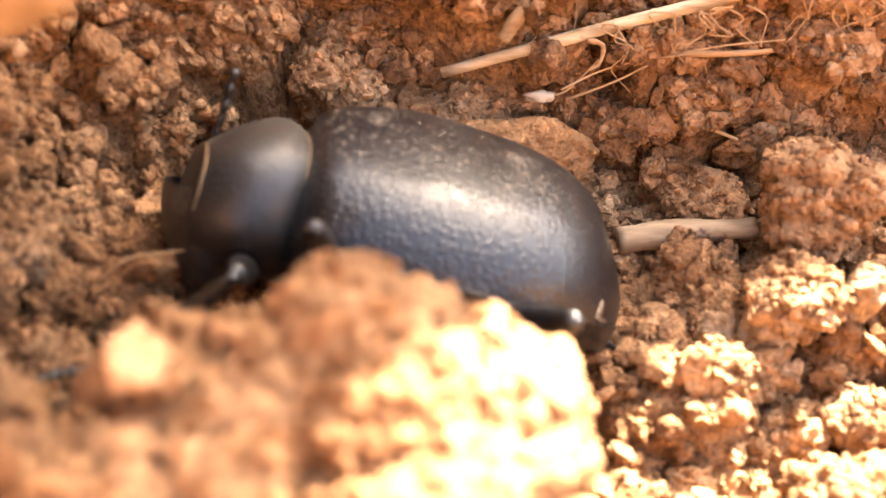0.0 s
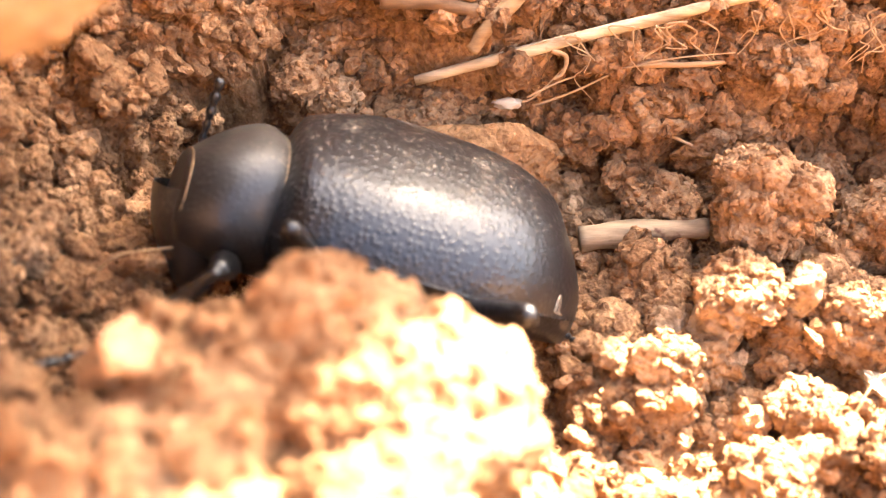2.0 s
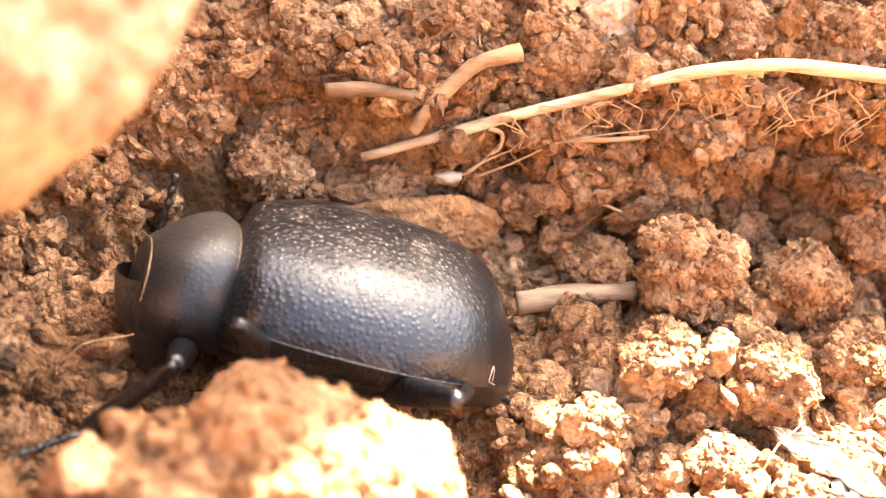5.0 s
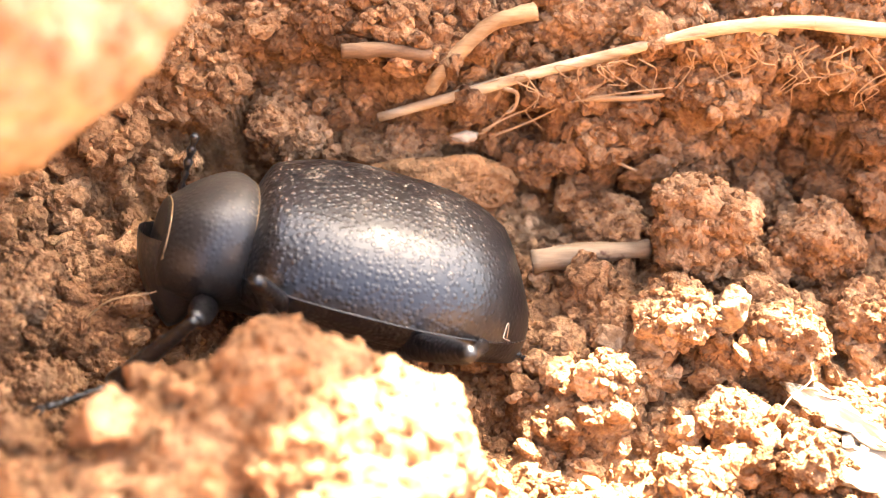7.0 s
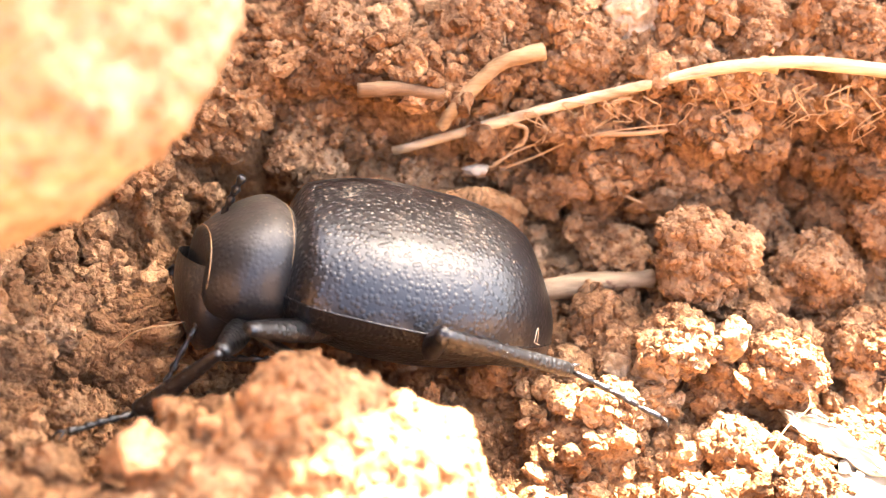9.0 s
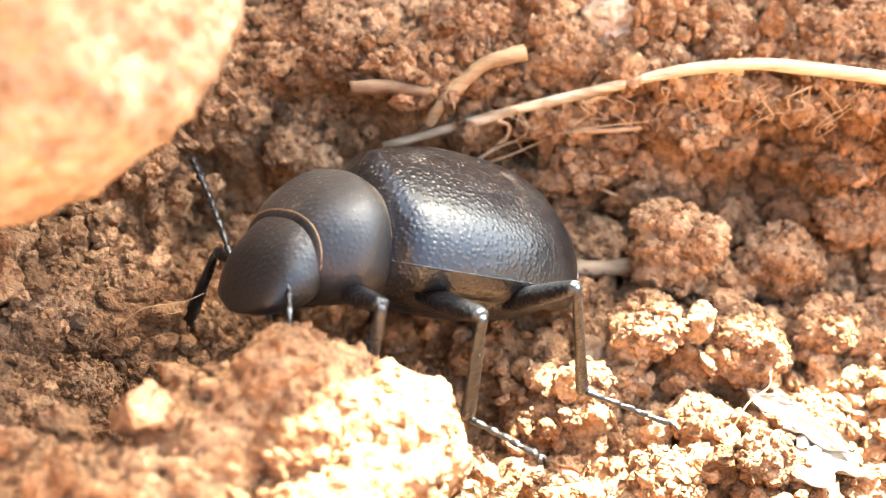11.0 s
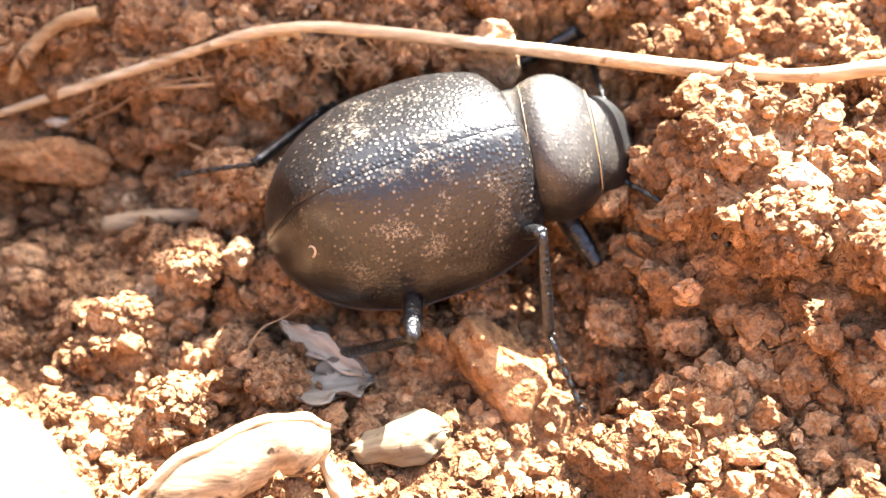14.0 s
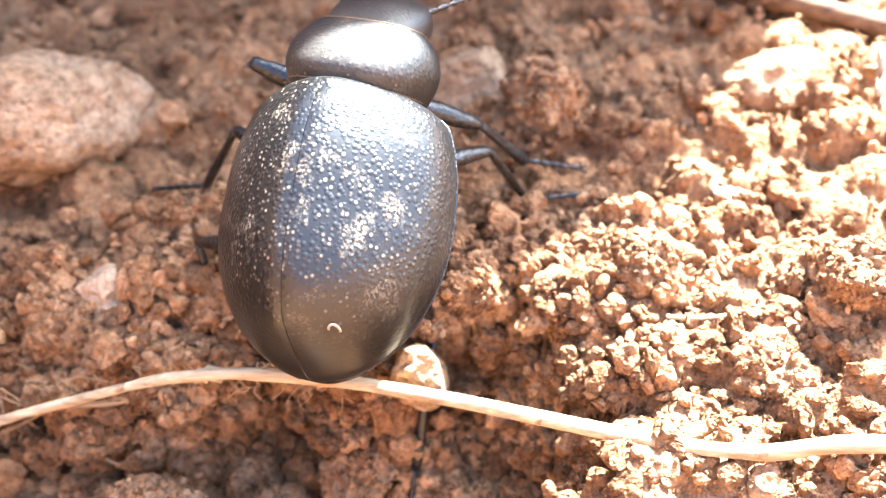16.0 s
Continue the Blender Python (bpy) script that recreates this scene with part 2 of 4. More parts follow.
def bare(x, y):
    """Height of the bare soil in millimetres."""
    x, y = np.asarray(x, float), np.asarray(y, float)
    slope = np.minimum(np.maximum(0, -9 - x), 40)
    floor = -1.5 + slope * (0.62 - 0.32 * ease(30, 55, y)) + 0.45 * np.clip(20 - y, 0, 30)
    floor = floor + 2.5 * np.exp(-(((x - 14) / 7) ** 2 + ((y - 37) / 5) ** 2))
    top = 13.0 + 0.06 * np.clip(y - 50, -40, 300) + 0.03 * np.clip(x - 20, -60, 200) - 5 * np.exp(-(((x - 56) / 9) ** 2 + ((y - 20) / 9) ** 2))
    back = 48.0 + 0.02 * np.clip(x, -60, 200) - 4 * np.exp(-(((x + 24) / 10) ** 2)) + 1.5 * np.sin(x * 0.35)
    right = 43.7 + 0.52 * np.maximum(0, 38 - y) + 1.2 * np.sin(y * 0.5)
    a, b = y - back, (x - right) * 0.9
    d = np.maximum(a, b) + 2.0 * np.exp(-np.abs(a - b) / 3)
    wide = 8 * ease(33, 22, y) * ease(30, 42, x)
    w = ease(-4.5 - wide, 5.2 + wide, d)
    z = floor * (1 - w) + top * w
    mound = ((x + 6) / 8.5) ** 2 + ((y - 18.0) / 6.5) ** 2
    z = z + 12 * np.exp(-np.minimum(mound, 30) ** 1.6)
    shoulder = ((x + 14) / 8.0) ** 2 + ((y - 15.5) / 6.5) ** 2
    z = np.maximum(z, z + 9.5 * np.exp(-np.minimum(shoulder, 30) ** 1.4) - 3 * np.exp(-np.minimum(mound, 30)))
    left = ease(-21, -38, x)
    # the outer left rise is unseen, added to keep sky light off this slope
    z = z * (1 - left) + (np.maximum(z, 20) + 85 * ease(-39, -64, x)) * left
    # an unseen ridge, added beyond, shades the hollow; the hillside rises gently all round
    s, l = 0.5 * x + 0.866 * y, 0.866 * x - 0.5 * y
    shade_ridge = np.interp(l, (-400, -200, -34, -27, -20, -17, -14.7, -13, -12, -11, -10, -8, -5, -2, 1, 5, 13, 20), (0, 168, 164, 154, 145, 137, 127, 110, 98, 93, 91, 90, 87.5, 84.5, 82.5, 78, 56, 0))
    z = z + shade_ridge * ease(102, 134, s)
    # the steep near side is unseen too, added to block sky and bounce light
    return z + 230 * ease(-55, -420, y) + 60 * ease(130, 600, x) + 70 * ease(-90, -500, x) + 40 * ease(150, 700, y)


def spaced(lo, hi, step, reach, a, b):
    """Even steps between lo and hi, half as wide from a to b, then ever wider ones out to the reach."""
    inner = np.concatenate([np.arange(lo, a, step), np.arange(a, b, step / 2), np.arange(b, hi + step / 2, step)])
    out, s, d = [], step, 0.0
    while d < reach:
        s *= 1.32
        d += s
        out.append(d)
    out = np.array(out)
    return np.concatenate([lo - out[::-1], inner, hi + out])


def build_ground():
    g = np.random.default_rng(11)
    xs, ys = spaced(-42, 92, 0.32, 9000, 41, 50), spaced(0, 96, 0.32, 9000, 43, 55)
    X, Y = np.meshgrid(xs, ys)
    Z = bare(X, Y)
    Z = Z + 0.9 * vnoise(np.stack([X.ravel(), Y.ravel(), Z.ravel()], 1) * 0.16, 3).reshape(X.shape)
    B = Z.copy()
    # rounded crumbs pressed into the surface, from large to small
    for count, lo, hi in ((500, 2.0, 3.6), (2600, 1.0, 2.0), (9000, 0.5, 1.0), (15000, 0.28, 0.5)):
        cx, cy = g.uniform(-42, 92, count), g.uniform(0, 96, count)
        r = g.uniform(lo, hi, count)
        ax = g.uniform(0.7, 1.0, count)
        lift = g.uniform(-0.35, 0.25, count)
        for px, py, q, k, l in zip(cx, cy, r, ax, lift):
            i0, i1 = np.searchsorted(xs, (px - q, px + q))
            j0, j1 = np.searchsorted(ys, (py - q, py + q))
            if i1 - i0 < 2 or j1 - j0 < 2:
                continue
            wx, wy = X[j0:j1, i0:i1], Y[j0:j1, i0:i1]
            d = ((wx - px) ** 2 + ((wy - py) / k) ** 2) / (q * q)
            base = B[(j0 + j1) // 2, (i0 + i1) // 2]
            h = base + q * (0.8 * np.sqrt(np.maximum(0, 1 - d)) + l)
            Z[j0:j1, i0:i1] = np.where(d < 1, np.maximum(Z[j0:j1, i0:i1], h), Z[j0:j1, i0:i1])
    P = np.stack([X.ravel(), Y.ravel(), Z.ravel()], 1)
    near = (np.abs(P[:, 0] - 25) < 70) & (np.abs(P[:, 1] - 48) < 50)
    # uneven relief along the slope's own normal, so that the bank is rough too
    gy, gx = np.gradient(B, ys, xs)
    N = np.stack([-gx.ravel(), -gy.ravel(), np.ones(gx.size)], 1)[near]
    N /= np.linalg.norm(N, axis=1)[:, None]
    Q = P[near]
    lumps = 1.3 * vnoise(Q * 0.42, 8) + 0.55 * vnoise(Q * 0.95, 5) + 0.28 * vnoise(Q * 2.1, 6) + 0.12 * vnoise(Q * 4.3, 7)
    P[near] = Q + N * (lumps * (0.50 + 0.85 * np.clip(1.3 - N[:, 2], 0, 1)))[:, None]
    ny, nx = X.shape
    idx = np.arange(ny * nx).reshape(ny, nx)
    F = np.stack([idx[:-1, :-1].ravel(), idx[:-1, 1:].ravel(), idx[1:, 1:].ravel(), idx[1:, :-1].ravel()], 1)
    ob = link("ground", P, F, SOIL)
    tagged(ob, "dry crumbly red-brown soil with a scraped hollow below a bank", "soil", kind="structure")
    P3 = P.reshape(ny, nx, 3)
    N3 = np.cross(np.gradient(P3, axis=1), np.gradient(P3, axis=0))
    return xs, ys, P3, N3


GX, GY, GP, GN = build_ground()
GZ = GP[:, :, 2]


def soil(x, y):
    return float(GZ[min(np.searchsorted(GY, y), len(GY) - 1), min(np.searchsorted(GX, x), len(GX) - 1)])


def crumbs(name, count, lo, hi, level, kinds, seed, label, box):
    """Loose crumbs of soil lying all over a stretch of the surface, as one scatter."""
    g = np.random.default_rng(seed)
    shapes = [lump(level, seed * 10 + k, 0.6, 0.42 if level > 2 and hi < 1.2 else 0.0, 5) for k in range(kinds)]
    x0, x1, y0, y1 = box
    i0, i1 = np.searchsorted(GX, (x0, x1))
    j0, j1 = np.searchsorted(GY, (y0, y1))
    P, N = GP[j0:j1, i0:i1].reshape(-1, 3), GN[j0:j1, i0:i1].reshape(-1, 3)
    area = np.linalg.norm(N, axis=1)
    pick = g.choice(len(P), count, p=area / area.sum())
    P, N = P[pick] + g.uniform(-0.12, 0.12, (count, 3)), N[pick] / area[pick][:, None]
    size = lo * (hi / lo) ** (g.uniform(0, 1, count) ** 1.7)
    spin, shape = g.uniform(0, 6.28, (count, 3)), g.uniform(0.6, 1.2, (count, 3))
    rise = g.uniform(-0.1, 0.8, count)
    V, F, n = [], [], 0
    for i in range(count):
        v, f = shapes[i % kinds]
        m = np.array(Euler(spin[i]).to_matrix())
        p = P[i] + N[i] * size[i] * rise[i]
        V.append((v * size[i] * shape[i]) @ m.T + p)
        F.append(f + n)
        n += len(v)
    ob = link(name, np.concatenate(V), np.concatenate(F), CRUMB, smooth=False)
    return tagged(ob, label, "soil crumbs", kind="stuff")


crumbs("soil_crumbs", 6500, 0.2, 0.68, 2, 20, 3, "loose small crumbs of dry red soil in the hollow", (-26, 62, 14, 60))
crumbs("bank_crumbs", 3000, 0.26, 0.8, 2, 20, 6, "loose crumbs of dry red soil on the bank", (-12, 88, 46, 94))
crumbs("bank_face_crumbs", 5200, 0.24, 0.85, 2, 24, 9, "crumbs of dry red soil stuck in the face of the bank", (-14, 46, 42, 57))
crumbs("small_granules", 1800, 0.4, 0.7, 2, 24, 12, "small rounded granules of dry red soil in the hollow", (-28, 62, 10, 60))
crumbs("soil_granules", 1700, 0.55, 1.05, 3, 24, 5, "rounded granules of dry red soil heaped in the hollow", (-28, 62, 10, 60))
crumbs("soil_grit", 11000, 0.1, 0.26, 1, 20, 7, "fine grit of dry red soil", (-24, 60, 12, 56))
crumbs("soil_lumps", 700, 0.55, 1.5, 3, 30, 4, "loose rounded lumps of dry red soil", (-34, 84, 6, 88))


# ---- clods and stones ----
def clod(x, y, r, seed, squash=(1, 1, 0.85), lift=0.35, z=None, label="crumbly clod of dry red soil", level=5):
    v, f = lump(level, seed, 0.34, min(0.16, 0.36 / r), 3)
    v = v * np.array(squash) * r
    g = np.random.default_rng(seed)
    crumb, cf = lump(1, seed + 3, 0.5, 0.0, 0)
    V, F, n = [], [], 0
    for k in g.choice(len(v), min(2600, int(70 * r * r))):
        V.append(crumb * g.uniform(0.12, 0.36 + 0.010 * r) * g.uniform(0.7, 1.1, 3) @ np.array(Euler(g.uniform(0, 6.28, 3)).to_matrix()).T + v[k] * 0.985)
        F.append(cf + n)
        n += len(crumb)
    ob = link("clod", v, f, CLOD)
    cover = link("crumb_cover", np.concatenate(V), np.concatenate(F), CRUMB, smooth=False)
    cover.parent = ob
    tagged(cover, kind="stuff")
    zz = soil(x, y) + r * lift if z is None else z
    ob.matrix_world = pose(x * MM, y * MM, zz * MM, 0, 0, seed * 47 % 360)
    return tagged(ob, label, "clod of soil", group="clods of soil")


def stone(x, y, z, size, seed, turn, mat, label, level=5, facets=9, rough=0.25, name="stone"):
    v, f = lump(level, seed, rough, 0.0, facets)
    ob = link(name, v * np.array(size), f, mat)
    ob.matrix_world = pose(x * MM, y * MM, z * MM, *turn)
    return tagged(ob, label, "stone", group="stones in the soil")


for i, (x, y, r, z) in enumerate([
        (13.5, 34.6, 2.6, 4.2), (10.2, 36.0, 2.2, 1.2), (16.0, 40.6, 3.5, 5.0), (11.2, 43.0, 2.6, 2.2), (20.0, 34.5, 3.2, 2.2),
        (24.0, 41.0, 3.2, 2.5), (17.0, 47.5, 2.6, 3.0), (-21.0, 27.0, 2.6, 7.0), (-21.0, 36.5, 2.2, 6.2), (-14.0, 43.0, 2.2, 2.6),
        (29.0, 45.0, 3.0, 3.5), (37.0, 42.0, 3.2, 1.8), (2.0, 53.5, 3.2, 13.5), (-3.0, 46.5, 3.0, 4.5), (8.5, 52.0, 3.0, 12.0),
        (30.0, 53.0, 3.4, 14.0), (24.0, 30.0, 2.0, 0.0), (17.0, 29.0, 2.4, 0.5), (48.0, 36.0, 3.4, 11.5), (51.0, 30.0, 3.0, 11.5)]):
    clod(x, y, r * 0.82, 30 + i, z=z)


for i, (x, y, r) in enumerate([
        (-23, 33, 2.4), (-10, 47, 2.4), (-17, 49, 2.6), (-7, 51, 2.2), (21, 46, 2.2),
        (26, 36, 2.0), (31, 38, 2.2), (33, 33, 1.9), (27, 52, 2.2), (19.5, 53, 2.4), (40, 36, 2.2), (14, 25, 2.0), (20, 26, 1.8), (38, 52, 2.2), (9.5, 31, 1.5), (42, 31, 1.8)]):
    clod(x, y, r, 130 + i, (1, 0.9, 0.8), 0.25, level=4)

clod(-13.0, 18.5, 5.0, 78, (1.25, 1.0, 0.8), z=6.6, label="crumbly shoulder of the soil heap before the hollow", level=6)
clod(-5.8, 20.0, 7.6, 77, (0.98, 0.85, 1.4), z=7.4, label="large crumbly clod of soil before the hollow", level=6)


def profile_tube(points, radii, sides=10, flat=1.0, wobble=0.0, seed=0):
    """A tapering, slightly uneven rod along a line of points."""
    pts = np.array(points, float)
    n = len(pts)
    tan = np.gradient(pts, axis=0)
    tan /= np.linalg.norm(tan, axis=1)[:, None]
    ref = np.array([0.0, 0.0, 1.0]) if abs(tan[0][2]) < 0.9 else np.array([1.0, 0, 0])
    a = np.cross(tan, ref)
    a /= np.linalg.norm(a, axis=1)[:, None]
    b = np.cross(a, tan)
    th = np.linspace(0, 2 * np.pi, sides, endpoint=False)
    V = []
    for i in range(n):
        r = radii[i] if np.ndim(radii) else radii
        k = 1 + wobble * vnoise(np.stack([np.cos(th) * 1.5, np.sin(th) * 1.5, np.full(sides, i * 0.35)], 1) + seed, seed)
        V.append(pts[i] + np.outer(np.cos(th) * r * k, a[i]) + np.outer(np.sin(th) * r * k * flat, b[i]))
    V = np.concatenate(V + [pts[:1], pts[-1:]])
    F = []
    for i in range(n - 1):
        for j in range(sides):
            k = (j + 1) % sides
            F.append((i * sides + j, i * sides + k, (i + 1) * sides + k, (i + 1) * sides + j))
    for j in range(sides):
        k = (j + 1) % sides
        F.append((n * sides, k, j, n * sides))
        F.append((n * sides + 1, (n - 1) * sides + j, (n - 1) * sides + k, n * sides + 1))
    return V, np.array(F)


def tube_triangles(points, radii, sides=10, flat=1.0, wobble=0.0, seed=0):
    V, F = profile_tube(points, radii, sides, flat, wobble, seed)
    tri = np.concatenate([F[:, [0, 1, 2]], F[:, [0, 2, 3]]])
    return V, tri[tri[:, 0] != tri[:, 2]]


def smooth_line(points, steps):
    """Catmull-Rom line through a few points."""
    p = np.array(points, float)
    p = np.vstack([2 * p[0] - p[1], p, 2 * p[-1] - p[-2]])
    out = []
    for i in range(1, len(p) - 2):
        for t in np.linspace(0, 1, steps, endpoint=False):
            a, b, c, d = p[i - 1:i + 3]
            out.append(0.5 * (2 * b + (c - a) * t + (2 * a - 5 * b + 4 * c - d) * t * t + (3 * b - a - 3 * c + d) * t ** 3))
    return np.array(out + [p[-2]])


def rod(name, points, r0, r1, mat, label, category, steps=10, sides=10, flat=1.0, wobble=0.25, seed=1, group=""):
    """A twig, stem or rootlet through a few points."""
    line = smooth_line(points, steps)
    V, F = profile_tube(line, np.linspace(r0, r1, len(line)), sides, flat, wobble, seed)
    tri = np.concatenate([F[:, [0, 1, 2]], F[:, [0, 2, 3]]])
    tri = tri[(tri[:, 0] != tri[:, 2])]
    return tagged(link(name, V, tri, mat), label, category, group)


# ---- the beetle ----
S = 1.15          # size of the animal, in tenths of about 25 mm


def dome(x0, x1, half, top, belly, nx=48, na=56):
    """A closed shell: half width, top and belly height along its length, round across."""
    us = (1 - np.cos(np.linspace(0, np.pi, nx))) / 2
    V = []
    for u in us:
        x = x0 + (x1 - x0) * u
        w, h, d = half(u), top(u), belly(u)
        for a in np.linspace(0, 2 * np.pi, na, endpoint=False):
            c, s = np.cos(a), np.sin(a)
            if s >= 0:
                y, z = w * np.sign(c) * abs(c) ** 0.86, h * s ** 0.80
            else:
                y, z = w * np.sign(c) * abs(c) ** 0.7 * (0.80 + 0.20 * abs(c)), d * abs(s) ** 0.9
            V.append((x, y, z))
    V = np.array(V)
    F = []
    for i in range(nx - 1):
        for j in range(na):
            k = (j + 1) % na
            F.append((i * na + j, (i + 1) * na + j, (i + 1) * na + k, i * na + k))
    return V, np.array(F)


def build_beetle():
    body = new("beetle")
    body.empty_display_size = 0.005
    tagged(body, "black darkling beetle with dusty domed wing cases crawling over soil", "beetle")
    P = {}

    def blunt(u):
        return np.sqrt(max(0.0, 1 - max(0.0, (u - 0.88) / 0.12) ** 2))

    def half_e(u):          # u = 0 at the tail, 1 at the shoulders
        tail = np.sqrt(max(0.0, 1 - (1 - min(u / 0.52, 1.0)) ** 2.0))
        front = 1 - 0.30 * max(0.0, (u - 0.55) / 0.45) ** 2.4
        return 0.02 + 6.35 * tail ** 1.05 * front * blunt(u)

    def top_e(u):
        tail = np.sqrt(max(0.0, 1 - (1 - min(u / 0.50, 1.0)) ** 2.6))
        front = 1 - 0.26 * max(0.0, (u - 0.62) / 0.38) ** 2.0
        return 0.02 + 5.5 * tail * front * np.sqrt(max(0.0, 1 - max(0.0, (u - 0.95) / 0.05) ** 2))

    # two wing cases that meet in a low roof ridge, each with a sharp side rim and an inturned flank below it
    nx, na = 64, 40
    for side in (1, -1):
        V = []
        for u in (1 - np.cos(np.linspace(0, np.pi, nx))) / 2:
            x, w, h = -8.0 + 15.9 * u, half_e(u), top_e(u)
            lean = min(1, w / 4.5) ** 2
            for a in np.linspace(0, np.pi / 2, na):
                y, z = w * max(0.0, np.cos(a)) ** 0.86, h * np.sin(a) ** 0.80
                z *= 0.76 + 0.42 * max(0.0, 1.12 - math.hypot(y / max(w, 0.3), 0.16)) * lean
                V.append((x, side * max(y, 0.015), z - 0.07 * np.exp(-((y / 0.09) ** 2)) * (z > 1)))
            V += [(x, side * w, 0.0), (x, side * w * 0.97, -0.45), (x, side * w * 0.90, -0.95), (x, side * w * 0.80, -1.25)]
        rows, F = na + 4, []
        for i in range(nx - 1):
            for j in range(rows - 1):
                if j == na - 1:
                    continue
                q = (i * rows + j, (i + 1) * rows + j, (i + 1) * rows + j + 1, i * rows + j + 1)
                F.append(q[::side if j < na else -side])
        case = part("wing_case", np.array(V) * S, np.array(F), SHELL, body, "black granular wing case dusted with soil")
        edge = np.array([(-8.0 + 15.9 * u, side * (half_e(u) + 0.02), 0.03) for u in np.linspace(0.004, 0.985, 60)])
        # a pale horseshoe scar on the polished slope
        sx, sy = (-5.6, 2.3) if side < 0 else (-5.9, 4.4)
        bow, mark = np.linspace(0, np.pi, 9), []
        for b in bow:
            x, y = sx + 0.26 * math.sin(b), sy + 0.24 * math.cos(b)
            u = (x + 8.0) / 15.9
            w = half_e(u)
            rel = min(0.999, (y / w) ** (1 / 0.86))
            rise = 0.76 + 0.42 * max(0.0, 1.12 - math.hypot(y / w, 0.16)) * min(1, w / 4.5) ** 2
            mark.append((x, side * y, top_e(u) * math.sqrt(1 - rel * rel) ** 0.80 * rise + 0.02))
        part("scar", *tube_triangles(np.array(mark) * S, (0.075 if side < 0 else 0.03) * S, 6), BLEACHED, case, "pale horseshoe scar")
        part("side_rim", *tube_triangles(edge * S, 0.055 * S, 7), LIMB, case, "fine raised rim")
    V, F = dome(-7.0, 7.4, lambda u: 0.02 + 5.5 * np.sin(np.pi * np.clip(0.06 + 0.86 * u, 0, 1)) ** 0.6, lambda u: 0.6, lambda u: -0.02 - 2.7 * np.sin(np.pi * np.clip(0.04 + 0.8 * u, 0, 1)) ** 0.6, 30, 36)
    P["abdomen"] = part("abdomen", V * S, F, LIMB, body, "glossy black underside")

    # prothorax, with its pivot where it meets the wing cases
    pv = np.array([6.8, 0, 1.5])
    def blob(u, k):
        return min(1, np.sqrt(max(0, u * (1 - u))) * 7) ** k

    def half_p(u):          # widest before the middle, drawn in at the base
        return 0.02 + 4.2 * (1 - 0.36 * max(0, (u - 0.66) / 0.34) ** 2 - 0.13 * min(1, max(0, (0.66 - u) / 0.26)) ** 2) * blob(u, 0.5)

    def top_p(u):
        return 0.02 + 4.4 * (1 - 0.12 * min(1, max(0, (0.6 - u) / 0.2)) ** 2 - 0.56 * max(0, (u - 0.5) / 0.5) ** 1.7) * blob(u, 0.6)

    V, F = dome(4.5, 11.6, half_p, top_p, lambda u: -0.02 - 2.3 * min(1, np.sqrt(max(0, u * (1 - u))) * 4), 52, 56)
    thorax = part("prothorax", (V - pv) * S, F, THORAX, body, "smooth black domed neck shield")
    P["prothorax"] = thorax

    def ring(x, w, h, d, r, tilt=0.0):
        a = np.linspace(radians(-22), radians(202), 44)
        line = np.stack([x - tilt * np.sin(a), w * np.cos(a) * np.abs(np.cos(a)) ** -0.14, np.where(np.sin(a) > 0, h * np.abs(np.sin(a)) ** 0.8, d * np.abs(np.sin(a)))], 1)
        Vr, Fr = profile_tube(line, r, 6)
        return Vr, np.concatenate([Fr[:, [0, 1, 2]], Fr[:, [0, 2, 3]]])

    Vr, Fr = ring(7.62, 3.80, 4.07, -1.2, 0.035)
    part("rear_fringe", (Vr - pv) * S, Fr, FRINGE, thorax, "golden hair fringe")
    Vr, Fr = ring(11.3, 3.05, 2.31, -1.0, 0.045)
    part("front_fringe", (Vr - pv) * S, Fr, FRINGE, thorax, "golden hair fringe")
    V, F = dome(10.2, 14.8, lambda u: 0.02 + 2.95 * (1 - 0.45 * max(0, (u - 0.45) / 0.55) ** 1.6) * min(1, np.sqrt(max(0, 1.0 - u)) * 2.6), lambda u: 0.02 + 2.0 * (1 - u ** 2.2), lambda u: -0.02 - 1.7 * (1 - u ** 3), 34, 40)
    V = turned(V - np.array([10.6, 0, 0.2]), 0, 24, 0) + np.array([10.7, 0, 0.3])
    hp = np.array(HEAD_PIVOT)
    P["feelers"] = []
    P["head"] = [part("head", (V - hp) * S, F, THORAX, thorax, "broad black head")]
    for side in (1, -1):
        v, f = BALLS[3]
        P["head"].append(part("eye", (v * (0.34, 0.22, 0.62) + np.array([12.0, side * 2.5, -0.2]) - hp) * S, f, LIMB, thorax))
        # beaded antennae
        line, rad, x = [], [], 0.0
        for k in range(11):
            l = 1.0 if k == 2 else 0.66
            for u, q in ((0.04, 0.12), (0.35, 0.17), (0.7, 0.23), (0.95, 0.14)):
                line.append((x + l * u, 0, -0.018 * (x + l * u) ** 2))
                rad.append(q * (0.9 if k < 8 else 1.1))
            x += l
        feeler = part("antenna", *tube_triangles(np.array(line) * S, np.array(rad) * S, 9), LIMB, thorax, "beaded black antenna")
        P["feelers"].append((side, feeler))
    # limbs: each segment lies along its own x axis
    def segment(name, length, r0, r1, bulge, flat, spurs=0):
        xs = np.linspace(0, length, 20)
        u = xs / length
        r = r0 + (r1 - r0) * u ** 1.6 + bulge * np.sin(np.pi * u ** 0.85)
        r[0] *= 0.6
        r[-1] *= 0.8
        V, F = tube_triangles(np.stack([xs, 0 * xs, 0 * xs], 1), r, 12, flat, 0.10, length)
        V, F, n = [V], [F], len(V)
        g = np.random.default_rng(int(length * 10))
